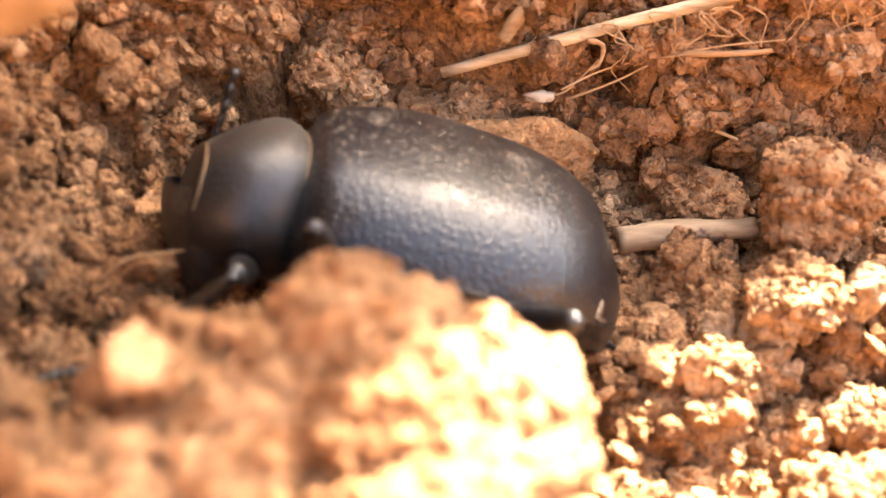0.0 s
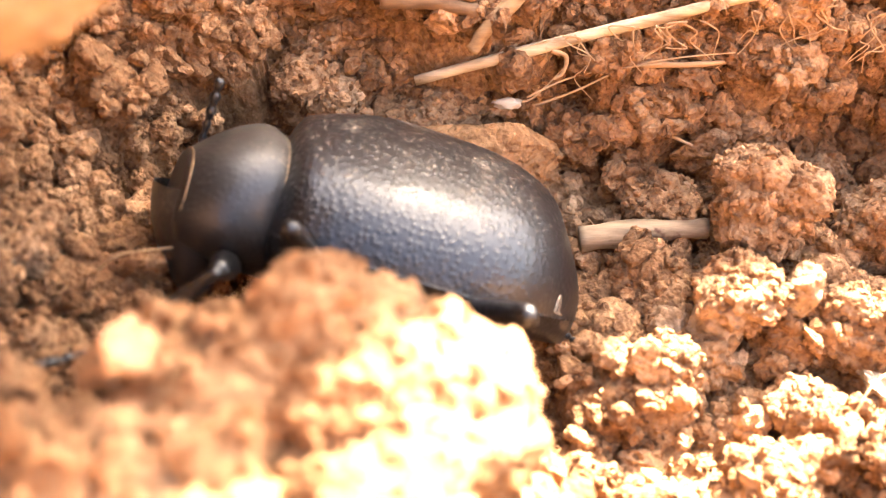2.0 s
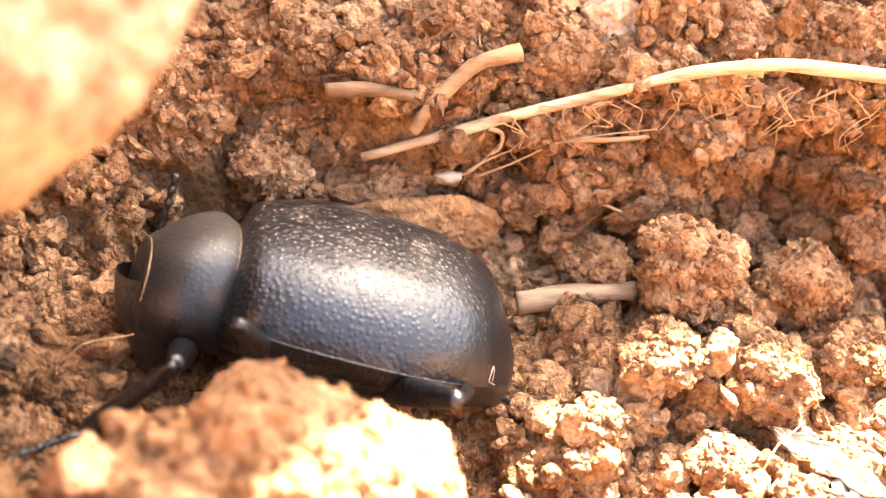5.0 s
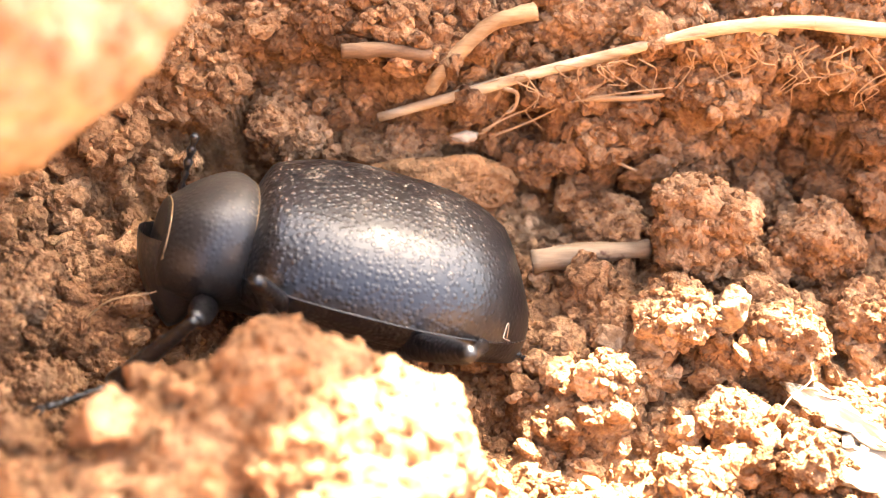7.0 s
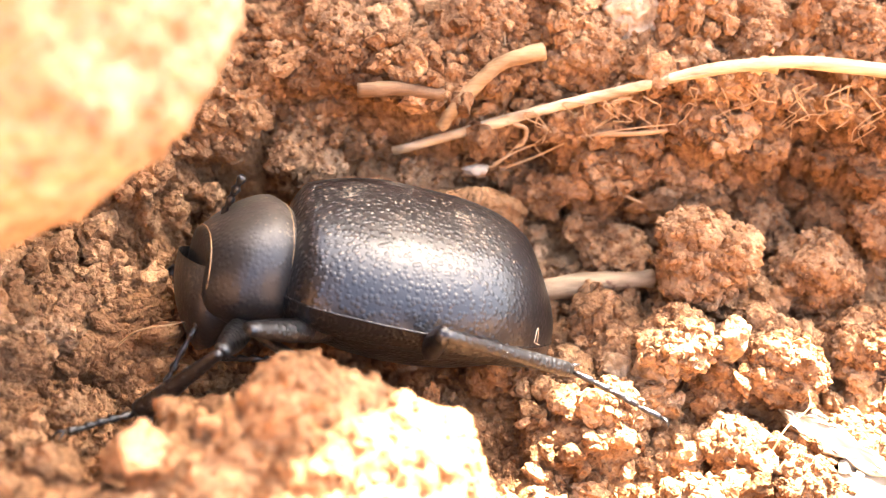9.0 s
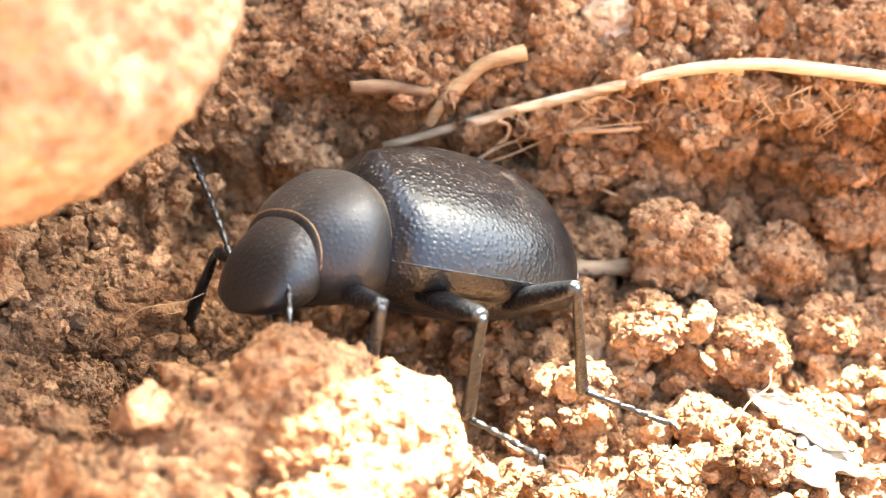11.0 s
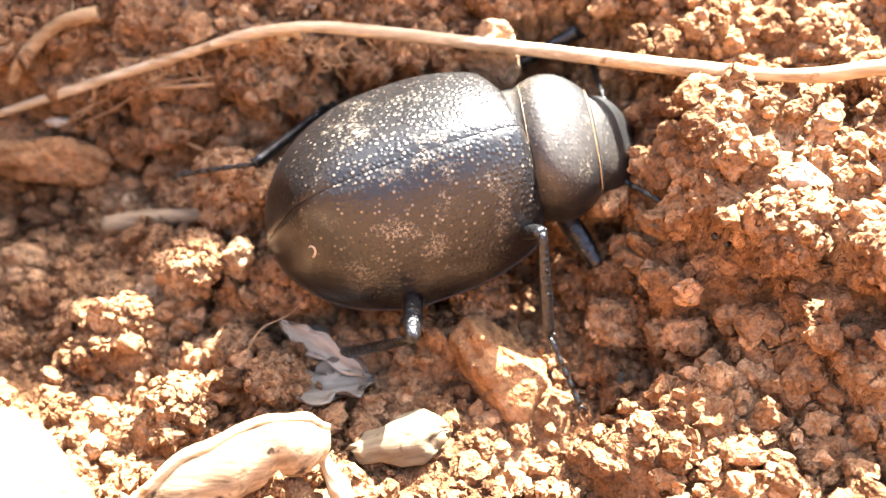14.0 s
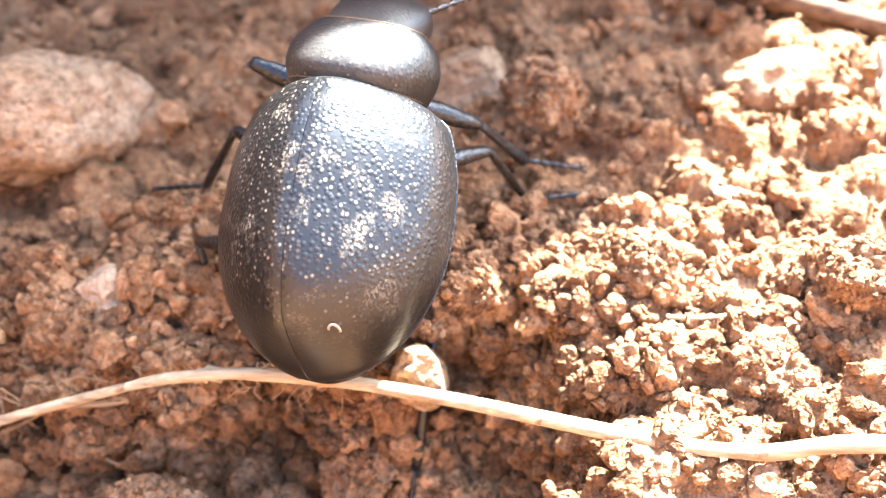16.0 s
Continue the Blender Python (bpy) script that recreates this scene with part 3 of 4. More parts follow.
        for k in range(spurs):
            at = length if k < 2 else length * g.uniform(0.25, 0.95)
            a = (0.6, -0.6)[k] if k < 2 else g.uniform(0, 6.28)
            ra = np.interp(at, xs, r) * 0.85
            root = np.array([at - 0.05, math.cos(a) * ra, math.sin(a) * ra * flat])
            tip = root + np.array([0.55, math.cos(a) * 0.28, math.sin(a) * 0.2]) * (1.0 if k < 2 else 0.5)
            v, f = tube_triangles(np.array([root, (root * 0.6 + tip * 0.4), tip]), np.array([0.11, 0.085, 0.03]) * (1.0 if k < 2 else 0.6), 5)
            V.append(v)
            F.append(f + n)
            n += len(v)
        return part(name, np.concatenate(V), np.concatenate(F), LIMB, body)

    def tarsus(length):
        line, rad, x = [], [], 0.0
        for share in (0.26, 0.18, 0.16, 0.15, 0.25):
            l = length * share
            for u, r in ((0.03, 0.12), (0.4, 0.18), (0.85, 0.22), (0.97, 0.14)):
                line.append((x + l * u, 0, -0.12 * (x / length) ** 2 * length * 0.5))
                rad.append(r)
            x += l
        foot = part("tarsus", *tube_triangles(np.array(line), np.array(rad), 9), LIMB, body, "jointed black foot with claws")
        tip = np.array(line[-1])
        for side in (1, -1):
            hook = np.array([tip, tip + (0.35, side * 0.2, 0.02), tip + (0.6, side * 0.28, -0.25)])
            part("claw", *tube_triangles(hook, np.array([0.10, 0.08, 0.03]), 6), LIMB, foot)
        return foot

    for leg, (ax, ay, az, l1, l2, l3) in LEGS.items():
        P[leg] = (segment("femur", l1 * S, 0.50, 0.46, 0.27, 0.8), segment("tibia", l2 * S, 0.32, 0.66 if leg[1] == "F" else 0.46, 0.04, 0.72, 16), tarsus(l3 * S))
    return body, P


# joint on the body, then the lengths of thigh, shin and foot
LEGS = {
    "LF": (8.3, 2.1, -1.8, 5.4, 5.4, 3.6), "LM": (4.4, 3.2, -1.4, 6.0, 5.8, 4.2), "LH": (-0.6, 3.4, -1.4, 7.6, 8.6, 4.8),
    "RF": (8.3, -2.1, -1.8, 5.4, 5.4, 3.6), "RM": (4.4, -3.2, -1.4, 6.0, 5.8, 4.2), "RH": (-0.6, -3.4, -1.4, 7.6, 8.6, 4.8),
}
HEAD_PIVOT = (10.6, 0, 0.4)
BEETLE, PARTS = build_beetle()

# seconds, place in millimetres, heading, pitch and roll in degrees, then the turn of the neck
BROWS = [
    (0, -3.8, 35.8, 3.9, 177.2, -19.5, 42.5, 8.6, -0.8),
    (7.8, -3.8, 35.8, 3.9, 177.2, -19.5, 42.5, 8.6, -0.8),
    (8.5, -3.3, 36.1, 4.4, 179.5, -20.1, 42.3, 8.2, 1),
    (9, -2.8, 36.4, 4.9, 181.7, -20.8, 42, 7.7, 2.8),
    (9.2, -2.4, 36.8, 5.1, 179.2, -17.4, 41.4, 12.5, -0.4),
    (10.3, -0.6, 36.5, 6.4, 193.6, -27.8, 40.1, 9, 5),
    (11.3, 1.2, 36.3, 7.6, 207.9, -38.2, 38.9, 5.4, 10.3),
    (11.5, 1.8, 36.4, 7, 208.9, -41.2, 40.2, 5.1, 11.2),
    (11.8, 2.5, 37.2, 6.8, 215.4, -43.9, 37.3, -0.8, 7.2),
    (12, 3.7, 38.1, 6, 235.4, -42.8, 30.2, -9.9, 5.8),
    (12.2, 6.4, 38.5, 5.8, 250.3, -41, 15.1, -0.4, 9.3),
    (12.4, 6.8, 37.5, 5.5, 274.7, -32, 9.4, -10.3, 20.6),
    (12.5, 7.2, 37.6, 5.5, 283.1, -29.5, 11, -15.3, 26.9),
    (12.6, 7.3, 37.4, 6.3, 297.2, -23.2, 15, -20.8, 28.4),
    (12.8, 10.3, 37.8, 7.1, 311.8, -5.4, 2.3, -1.4, 16.5),
    (13, 14.9, 35.2, 8.2, 330.1, 2, -8.8, -4.7, 8.8),
    (13.2, 17.3, 35.3, 8.2, 338, 3.9, 8.1, -7.7, 2.6),
    (13.5, 23.4, 35.8, 7.3, 361.1, 1.1, 24.3, -9.3, 3.1),
    (13.8, 26.3, 36.8, 7.9, 377.8, -2.1, 20.9, -10.7, -0.3),
    (14, 27.9, 36.3, 8.3, 377.9, -10.1, 28.8, -11.6, -4.2),
    (14.3, 29.2, 34.5, 8, 392.7, -17.2, 33.5, -9.9, -14.6),
    (14.5, 27.9, 36, 8.7, 404.7, -23.1, 31.4, -6.6, -15.1),
    (14.6, 27.7, 35.9, 8.8, 410.3, -22.2, 26.7, -4.9, -15.1),
    (15, 27.7, 39.2, 12.3, 423.9, -27, 24.5, -3.1, -8.5),
    (15.3, 27.5, 41.4, 13.2, 421.6, -30, 21.4, -8.3, -8),
    (15.5, 27, 43.6, 15.6, 421.1, -33.5, 12.2, -14.3, -8),
    (15.6, 28.7, 45.8, 18.3, 422.9, -34, 9.7, -15.6, -8),
    (16, 29.7, 50, 22.4, 438.8, -33.5, -6.3, -6.2, -10),
]

# seconds, where the shin ends and where the knee is, in millimetres
FEET = {
    "LF": [(0, -16.8, 27.3, 7.7, -12.1, 28.6, 11.5), (7.8, -16.8, 27.3, 7.7, -12.1, 28.6, 11.5), (9, -16.6, 26.8, 8.5, -11.8, 28.1, 12.2), (9.2, -17, 27.2, 7.9, -12.1, 28.6, 11.5), (10.3, -8.6, 25.2, 13.7, -6.2, 30.2, 16.5), (11.3, -2, 22.8, 10.2, -1.4, 24.9, 16), (11.5, -2, 23.5, 9.2, -0.2, 24.9, 15), (11.8, -2, 23.6, 8.5, 0.5, 24.7, 14.1), (12, -1, 19, 15.3, 1.8, 24.3, 13.8), (12.2, 10.3, 26.4, 4.9, 12.2, 27.8, 10.6), (12.4, 14.5, 22.9, 1.1, 14.8, 25.3, 6.9), (12.5, 14.8, 25.4, 1.5, 16.8, 25.9, 7.3), (12.6, 15.8, 25.5, 0.5, 17.7, 26, 6.4), (12.8, 27.6, 34.4, 0, 23.5, 35.7, 4.5), (13, 29.3, 35.3, 2, 28.1, 36.3, 8), (13.2, 33.8, 37.7, 2.6, 29.3, 40, 6.1), (13.5, 35.9, 45.3, 6.2, 34.2, 42.3, 11.4), (13.8, 35.6, 49.4, 7.6, 34.4, 45.8, 12.5), (14, 40.2, 50.1, 11.8, 34.8, 48.3, 9.5), (14.3, 35.1, 54, 11.7, 33.3, 48, 10.9), (14.5, 31.6, 48.3, 13.3, 31.9, 44.5, 18.2), (14.6, 30.7, 49.3, 13.1, 31.2, 45.4, 17.9), (15, 27.3, 52.8, 17.8, 26.9, 47.6, 21.1), (15.3, 28.4, 54.2, 19.8, 27.1, 48.5, 21.9), (15.5, 26.9, 64.1, 19.7, 26.3, 58.1, 21), (15.6, 27, 65.3, 19.4, 26.5, 59.9, 22.4), (16, 25, 64.9, 23.5, 24.1, 60.7, 27.9)],
    "LM": [(0, -8.7, 31.2, 6.7, -9.3, 29.2, 13), (7.8, -8.7, 31.2, 6.7, -9.3, 29.2, 13), (9, -8.7, 31.2, 6.7, -10.6, 29.1, 12.7), (9.2, -8.7, 31.2, 6.7, -9.4, 29.2, 13), (10.3, -1.4, 24.3, 11.8, -0.3, 29.8, 15.4), (11.3, 3.1, 24.7, 7.5, 3.4, 25.8, 14.1), (11.5, 8, 30.8, 3.7, 4.1, 35.4, 6.4), (11.8, 8.9, 29.7, 0.4, 6.9, 32.9, 5.8), (12, 8.3, 30.2, -1.2, 9.6, 33.3, 4.6), (12.2, 12.3, 31.2, 3.5, 11.5, 37.8, 4.4), (12.4, 15.2, 29.7, 6.3, 13.6, 29.5, 12.8), (12.5, 20.6, 41.7, 9, 17.9, 35.8, 10.5), (12.6, 22, 43.6, 3, 18.4, 38.5, 5.3), (12.8, 24.8, 39.6, -0.4, 21.4, 41.2, 5.1), (13, 24.7, 46.6, 4.2, 25.7, 40.5, 6.7), (13.2, 27.7, 48.3, 4.2, 28, 42.1, 6.8), (13.5, 25.7, 51, 7.3, 30.6, 46.5, 6.8), (13.8, 25.4, 53.8, 7, 29.9, 49.1, 8.3), (14, 24.8, 52.1, 8, 30, 48.4, 10), (14.3, 26.1, 50.4, 6, 28.6, 46.8, 11), (14.5, 23, 52.5, 8.9, 27.9, 48.8, 11.4), (14.6, 20.3, 51.9, 10.4, 25, 48, 13.1), (15, 19.1, 52.3, 9.1, 21.6, 50.3, 14.9), (15.3, 16.2, 54, 11.9, 21, 51.8, 16), (15.5, 16.1, 54.4, 11.2, 20, 53.2, 16.6), (15.6, 17.2, 55.9, 14.2, 21.6, 55.4, 19.3), (16, 18.4, 60.9, 17.4, 21.8, 60.1, 23.1)],
    "LH": [(0, 2.6, 33, 3.2, 0.8, 26.8, 11.2), (7.8, 2.6, 33, 3.2, 0.8, 26.8, 11.2), (9, 6.5, 30.5, 7, -0.5, 28.3, 13.6), (9.2, 7.5, 30.6, 4.4, 2.5, 28.1, 12.5), (10.3, 10.2, 27.6, 5, 8, 32.9, 13), (11.3, 8.2, 29.6, 4.6, 7.2, 27.9, 14.3), (11.5, 8.1, 29.6, 3.9, 8, 28.2, 13.7), (11.8, 9.9, 32.3, 4.4, 8.7, 29.9, 13.9), (12, 13.6, 37.9, 7.7, 8.4, 31.4, 13.1), (12.2, 18.4, 42.2, 8.8, 14.2, 33.9, 12.1), (12.4, 18.3, 42.5, 6.7, 15.4, 33.8, 10.6), (12.5, 17.6, 43.5, 6.3, 15.5, 35.1, 11.1), (12.6, 15.1, 43.5, 5.1, 16.1, 35.9, 11.4), (12.8, 15.1, 45.8, 5.9, 18.1, 38.8, 12.4), (13, 12.4, 47.5, 6.3, 18.9, 43.6, 12.7), (13.2, 13.8, 48.6, 8.7, 19.3, 43.3, 15), (13.5, 15.1, 47.2, 7, 19.9, 43.7, 14.9), (13.8, 15.1, 45.3, 6.5, 20.1, 43.6, 14.8), (14, 17.9, 38.8, 9.2, 21.7, 47.7, 7.3), (14.3, 15.7, 42.8, -2.3, 20.4, 43.7, 6.4), (14.5, 14.5, 43.2, -2.1, 18.2, 44.2, 7), (14.6, 13.5, 42.8, -2, 17.6, 43.7, 6.9), (15, 14.9, 42.2, -0.8, 16.5, 44.3, 8.8), (15.3, 14, 42.6, -0.5, 16.8, 46.1, 8.3), (15.5, 17.2, 47.4, 0.4, 18.7, 48.7, 9.9), (15.6, 18.8, 49.9, 0.8, 19.7, 50, 10.6), (16, 20.5, 51.8, 8.1, 18.9, 54.9, 17.3)],
    "RF": [(0, -18.5, 39.3, 3.9, -13.6, 42.7, 5.7), (7.8, -18.5, 39.3, 3.9, -13.6, 42.7, 5.7), (9, -18.5, 39.3, 3.9, -13.9, 42.5, 6.5), (9.2, -18.5, 39.3, 3.9, -14.2, 43.2, 6.1), (10.3, -16.2, 36, 4.5, -13.2, 40.2, 8), (11.3, -16.5, 33.2, 3.9, -13.3, 33.1, 9.2), (11.5, -16.2, 31.8, 3.9, -12, 33.4, 8.2), (11.8, -14.9, 30.1, 5.4, -11.3, 32.6, 9.8), (12, -9.3, 35.8, 8.5, -6.8, 33.7, 13.8), (12.2, -6.7, 33.2, 5, -3.4, 34.2, 10.2), (12.4, -5.7, 29.8, 7.2, -0.3, 29.1, 10.3), (12.5, 1.1, 28.8, 1.5, 2.7, 31.7, 6.8), (12.6, 11.8, 23.4, 1, 6.7, 26.5, 2.7), (12.8, 13.2, 21.9, 1.4, 12.6, 23.5, 7.4), (13, 23.9, 22.8, 5.2, 19.7, 23.5, 9.8), (13.2, 28.7, 23.8, 0.8, 25.1, 23.7, 5.8), (13.5, 31.7, 27.3, -2.4, 31.9, 28.6, 3.7), (13.8, 42.3, 37.3, 0.5, 40, 33.7, 5), (14, 42.9, 37.7, -0.1, 40.9, 33.8, 4.3), (14.3, 45.1, 38.6, 2.6, 42.7, 35.1, 7), (14.5, 43.7, 47.1, 10.5, 41.7, 41.3, 10.9), (14.6, 43.2, 48.6, 9.6, 41.2, 42.8, 10.1), (15, 42.6, 46.4, 11.7, 38.1, 44.1, 15.3), (15.3, 43.1, 51, 15.3, 38.9, 46.7, 16.6), (15.5, 42.4, 51, 14.3, 38.7, 48.1, 18.4), (15.6, 43, 61.7, 19.7, 40.2, 56.2, 19.6), (16, 42, 62.3, 17.5, 39.5, 60.2, 22.9)],
    "RM": [(0, -12.8, 40.8, 0.8, -8.2, 44, 4.3), (7.8, -12.8, 40.8, 0.8, -8.2, 44, 4.3), (9, -12.8, 40.8, 0.8, -9, 44.6, 4.7), (9.2, -12.8, 40.8, 0.8, -9.2, 45.3, 4.1), (10.3, -11.7, 39, 0.3, -9.5, 43.2, 5), (11.3, -11.2, 35.6, 2.6, -9.4, 40.4, 6.9), (11.5, -10.7, 35.2, 2.5, -8.9, 40.2, 6.6), (11.8, -10.2, 35, 3, -8.5, 40.1, 7), (12, -8.1, 33, 2.6, -7.6, 38.1, 7), (12.2, -4.6, 34.7, 5.4, -2.4, 39.5, 9.5), (12.4, -2, 30.6, 4.9, -1.2, 35.5, 9.3), (12.5, -2.7, 31.6, 2.9, -0.6, 28.9, 8.6), (12.6, -3.7, 30, 0.4, 0.4, 29.3, 5.6), (12.8, 7.4, 25.7, 4.9, 10.9, 26.4, 10.5), (13, 9.6, 24.9, 2.7, 13.3, 23.9, 8.2), (13.2, 10.9, 25.9, 6.4, 17.1, 25.2, 8.8), (13.5, 27.7, 26.9, -1.9, 29.8, 26.5, 4.4), (13.8, 28.4, 28.1, -2.2, 31.4, 29, 3.7), (14, 37.3, 27.9, 4.4, 36.8, 31.1, 10.3), (14.3, 42.9, 31.5, -2.3, 40.8, 32.4, 4), (14.5, 40.5, 35.1, -1.8, 38.8, 34.9, 4.7), (14.6, 40.1, 33.2, 0.8, 38.1, 33.7, 7.1), (15, 37.9, 46.1, 4.7, 39.5, 43.7, 10.7), (15.3, 36.4, 43.2, 1.1, 37.2, 44.7, 7.6), (15.5, 41.1, 50.9, 8.5, 37.2, 51.4, 13.9), (15.6, 41.5, 49.3, 9.9, 39.2, 52.3, 15.5), (16, 41.9, 59.8, 15.9, 39.5, 58.6, 22)],
    "RH": [(0, 0.3, 39.7, -1.1, -6.3, 45.4, 3.5), (7.8, 0.3, 39.7, -1.1, -6.3, 45.4, 3.5), (9, 0.3, 39.7, -1.1, -4.6, 46.2, 4.5), (9.2, 0.3, 39.7, -1.1, -3.5, 46.6, 5), (10.3, 0.4, 41.5, -1.1, -3.9, 45.7, 6.8), (11.3, -1.2, 40.4, -1.1, -3.6, 45.1, 7.3), (11.5, -1.2, 40, -1.1, -3.2, 44.8, 7.3), (11.8, -1.6, 40.5, -1.1, -3, 45.1, 7.6), (12, -1.9, 41.2, -1.1, -3.3, 44, 8.3), (12.2, -1.4, 42.3, -1.1, -1.4, 44.1, 8.6), (12.4, -2.8, 40, -1.1, -2.8, 39.8, 8.8), (12.5, -1.9, 37, 0.7, -0.9, 33.5, 9.9), (12.6, -1.7, 35.5, 0.9, -0.3, 32.1, 10.1), (12.8, -1.3, 37.4, 4.8, 2.6, 30.2, 10.4), (13, 3.8, 32.7, 9.5, 10, 25.8, 13), (13.2, 7.7, 30.7, 4.5, 13, 25.2, 10.9), (13.5, 10, 29.9, 3.8, 18.3, 26.1, 7.5), (13.8, 24.3, 30.2, 0.6, 29, 26, 8.3), (14, 23.2, 29.4, 0.3, 29, 25.3, 7.1), (14.3, 24.5, 27.6, 1.9, 31.9, 24.7, 7.7), (14.5, 26.1, 28.4, 0.8, 32.3, 26.8, 8.4), (14.6, 30.9, 31.6, 1.9, 35.7, 29.7, 10.3), (15, 30.5, 29.9, 2.2, 33.8, 30.7, 11.5), (15.3, 30.1, 34.1, 2.9, 33.8, 32.6, 11.9), (15.5, 30, 33.8, 5.2, 32.4, 34, 14.8), (15.6, 30.9, 39.1, 3.7, 35.1, 46.9, 8.1), (16, 33.4, 44.9, 4, 35, 49.7, 12.4)],
}


def motions():
    """The beetle rests, turns out of the hollow and climbs the bank, pushing the straw a little."""
    walk(STRAW_STEM, [(t, pose(x * MM, y * MM, z * MM)) for t, x, y, z in ((0, 0, 0, 0), (13.2, 0, 0, 0), (14, 0.8, -0.9, -0.2), (14.6, 0.8, -1.5, -0.2), (15.2, 1.6, -1.6, -0.3), (16, 1.4, -2.2, -0.3))])

    def body_at(t):
        rows = np.array(BROWS)
        return [float(np.interp(t, rows[:, 0], rows[:, k])) for k in range(1, 9)]

    def placed(q):
        return pose(q[0] * MM, q[1] * MM, q[2] * MM) @ Matrix.Rotation(radians(q[3]), 4, "Z") @ Matrix.Rotation(radians(q[4]), 4, "Y") @ Matrix.Rotation(radians(q[5]), 4, "X")

    times = [0.0, 4.0, 7.8, 8.0, 8.2, 8.5, 8.7, 9.0, 9.3, 9.6, 10.0, 10.3, 10.7, 11.0, 11.3] + [round(11.4 + 0.1 * i, 1) for i in range(47)]
    walk(BEETLE, [(t, placed(body_at(t))) for t in times])
    neck = pose(6.8 * S * MM, 0, 1.5 * S * MM)
    walk(PARTS["prothorax"], [(t, neck @ Matrix.Rotation(radians(body_at(t)[6]), 4, "Z") @ Matrix.Rotation(radians(body_at(t)[7]), 4, "Y")) for t in times])

    nod = ((0, 72), (7.8, 72), (9.2, 56), (11.3, 8), (12.5, -4), (13, 14), (14, 12), (15.5, 8), (16, 14))
    socket = pose(*[(a - b) * S * MM for a, b in zip(HEAD_PIVOT, (6.8, 0, 1.5))])
    for ob in PARTS["head"]:
        walk(ob, [(t, socket @ Matrix.Rotation(radians(a), 4, "Y")) for t, a in nod])

    def feeler_rows(side):
        # seconds, then the way each antenna points, seen from the neck shield
        left = ((0, -0.17, -0.97, -0.19), (7.8, -0.17, -0.97, -0.19), (9.2, 0.3, 0.3, -0.9), (11.3, 0.41, 0.79, -0.46), (11.5, 0.3, 0.91, -0.3), (11.8, 0.33, 0.86, -0.38), (12, 0.13, 0.98, -0.18), (12.2, 0.04, 0.95, -0.31), (12.4, 0.77, 0.62, -0.11), (12.5, 0.67, 0.74, -0.07), (12.6, 0.55, 0.82, -0.13), (12.8, 0.63, 0.66, 0.41), (13, 0.4, 0.9, 0.18), (13.2, 0.44, 0.88, 0.18), (13.5, 0.39, 0.91, -0.11), (13.8, -0.13, 0.94, -0.3), (14, 0.04, 0.79, -0.61), (14.3, 0.47, 0.88, -0), (14.5, 0.29, 0.78, -0.55), (14.6, 0.51, 0.82, -0.28), (15, 0.48, 0.52, -0.71), (15.3, 0.6, 0.49, -0.64), (15.5, 0.31, 0.73, -0.61), (15.6, 0.46, 0.61, -0.65), (16, 0.46, 0.61, -0.65))
        right = ((0, 0.02, 0.14, 0.99), (7.8, 0.02, 0.14, 0.99), (9.2, -0.12, 0.31, 0.94), (11.3, 0.15, -0.79, 0.59), (11.5, 0.36, -0.93, -0.02), (11.8, 0.23, -0.64, 0.73), (12, 0.39, -0.23, 0.89), (12.2, 0.88, -0.39, 0.27), (12.4, 0.75, -0.47, 0.47), (12.5, 0.66, -0.39, 0.65), (12.6, 0.49, -0.18, 0.85), (12.8, 0.89, -0.4, 0.2), (13, 0.71, -0.62, 0.33), (13.2, 0.83, -0.53, -0.17), (13.5, 0.88, -0.42, 0.23), (13.8, 0.83, -0.36, 0.43), (14, 0.57, -0.67, 0.47), (14.3, 0.72, -0.39, 0.57), (14.5, 0.73, -0.49, 0.48), (14.6, 0.7, -0.71, 0.11), (15, 0.75, -0.65, -0.12), (15.3, 0.86, -0.5, -0.12), (15.5, 0.66, -0.59, 0.47), (15.6, 0.43, -0.51, 0.75), (16, 0.57, -0.43, -0.7))
        angles = np.array(nod, float)
        for t, x, y, z in left if side > 0 else right:
            joint = socket @ Matrix.Rotation(radians(float(np.interp(t, angles[:, 0], angles[:, 1]))), 4, "Y")
            base = joint @ (Vector((2.1, side * 2.2, -0.6)) * S * MM)
            yield t, along(base / MM, Vector((x, y, z)), Vector((0, 0, 1)))

    def along(p, d, up):
        x = d.normalized()
        y = up.cross(x).normalized()
        z = x.cross(y)
        return Matrix.Translation(p * MM) @ Matrix((x, y, z)).transposed().to_4x4()

    for side, ob in PARTS["feelers"]:
        walk(ob, list(feeler_rows(side)))
    for leg, (ax, ay, az, l1, l2, l3) in LEGS.items():
        rows = np.array(FEET[leg])
        keys = ([], [], [])
        for t in times:
            inv = placed(body_at(t)).inverted()
            p = Vector([float(np.interp(t, rows[:, 0], rows[:, k])) for k in (1, 2, 3)])
            foot = (inv @ (p * MM)) / MM
            a = Vector((ax, ay, az)) * S
            d = foot - a
            span = min(max(d.length, abs(l1 - l2) * S + 1.0), (l1 + l2) * S * 0.985)
            d = d.normalized() * span
            foot = a + d
            along_d = (span * span + (l1 * S) ** 2 - (l2 * S) ** 2) / (2 * span)
            rise = math.sqrt(max(0.0, (l1 * S) ** 2 - along_d ** 2))
            bend = Vector([float(np.interp(t, rows[:, 0], rows[:, k])) for k in (4, 5, 6)])
            out = (inv @ (bend * MM)) / MM - a
            u = d.normalized()
            out = (out - u * out.dot(u)).normalized()
            knee = a + u * along_d + out * rise
            toe = Vector((d.x * 0.9, d.y, 0)).normalized() + Vector((0, 0, -0.15))
            keys[0].append((t, along(a, knee - a, out)))
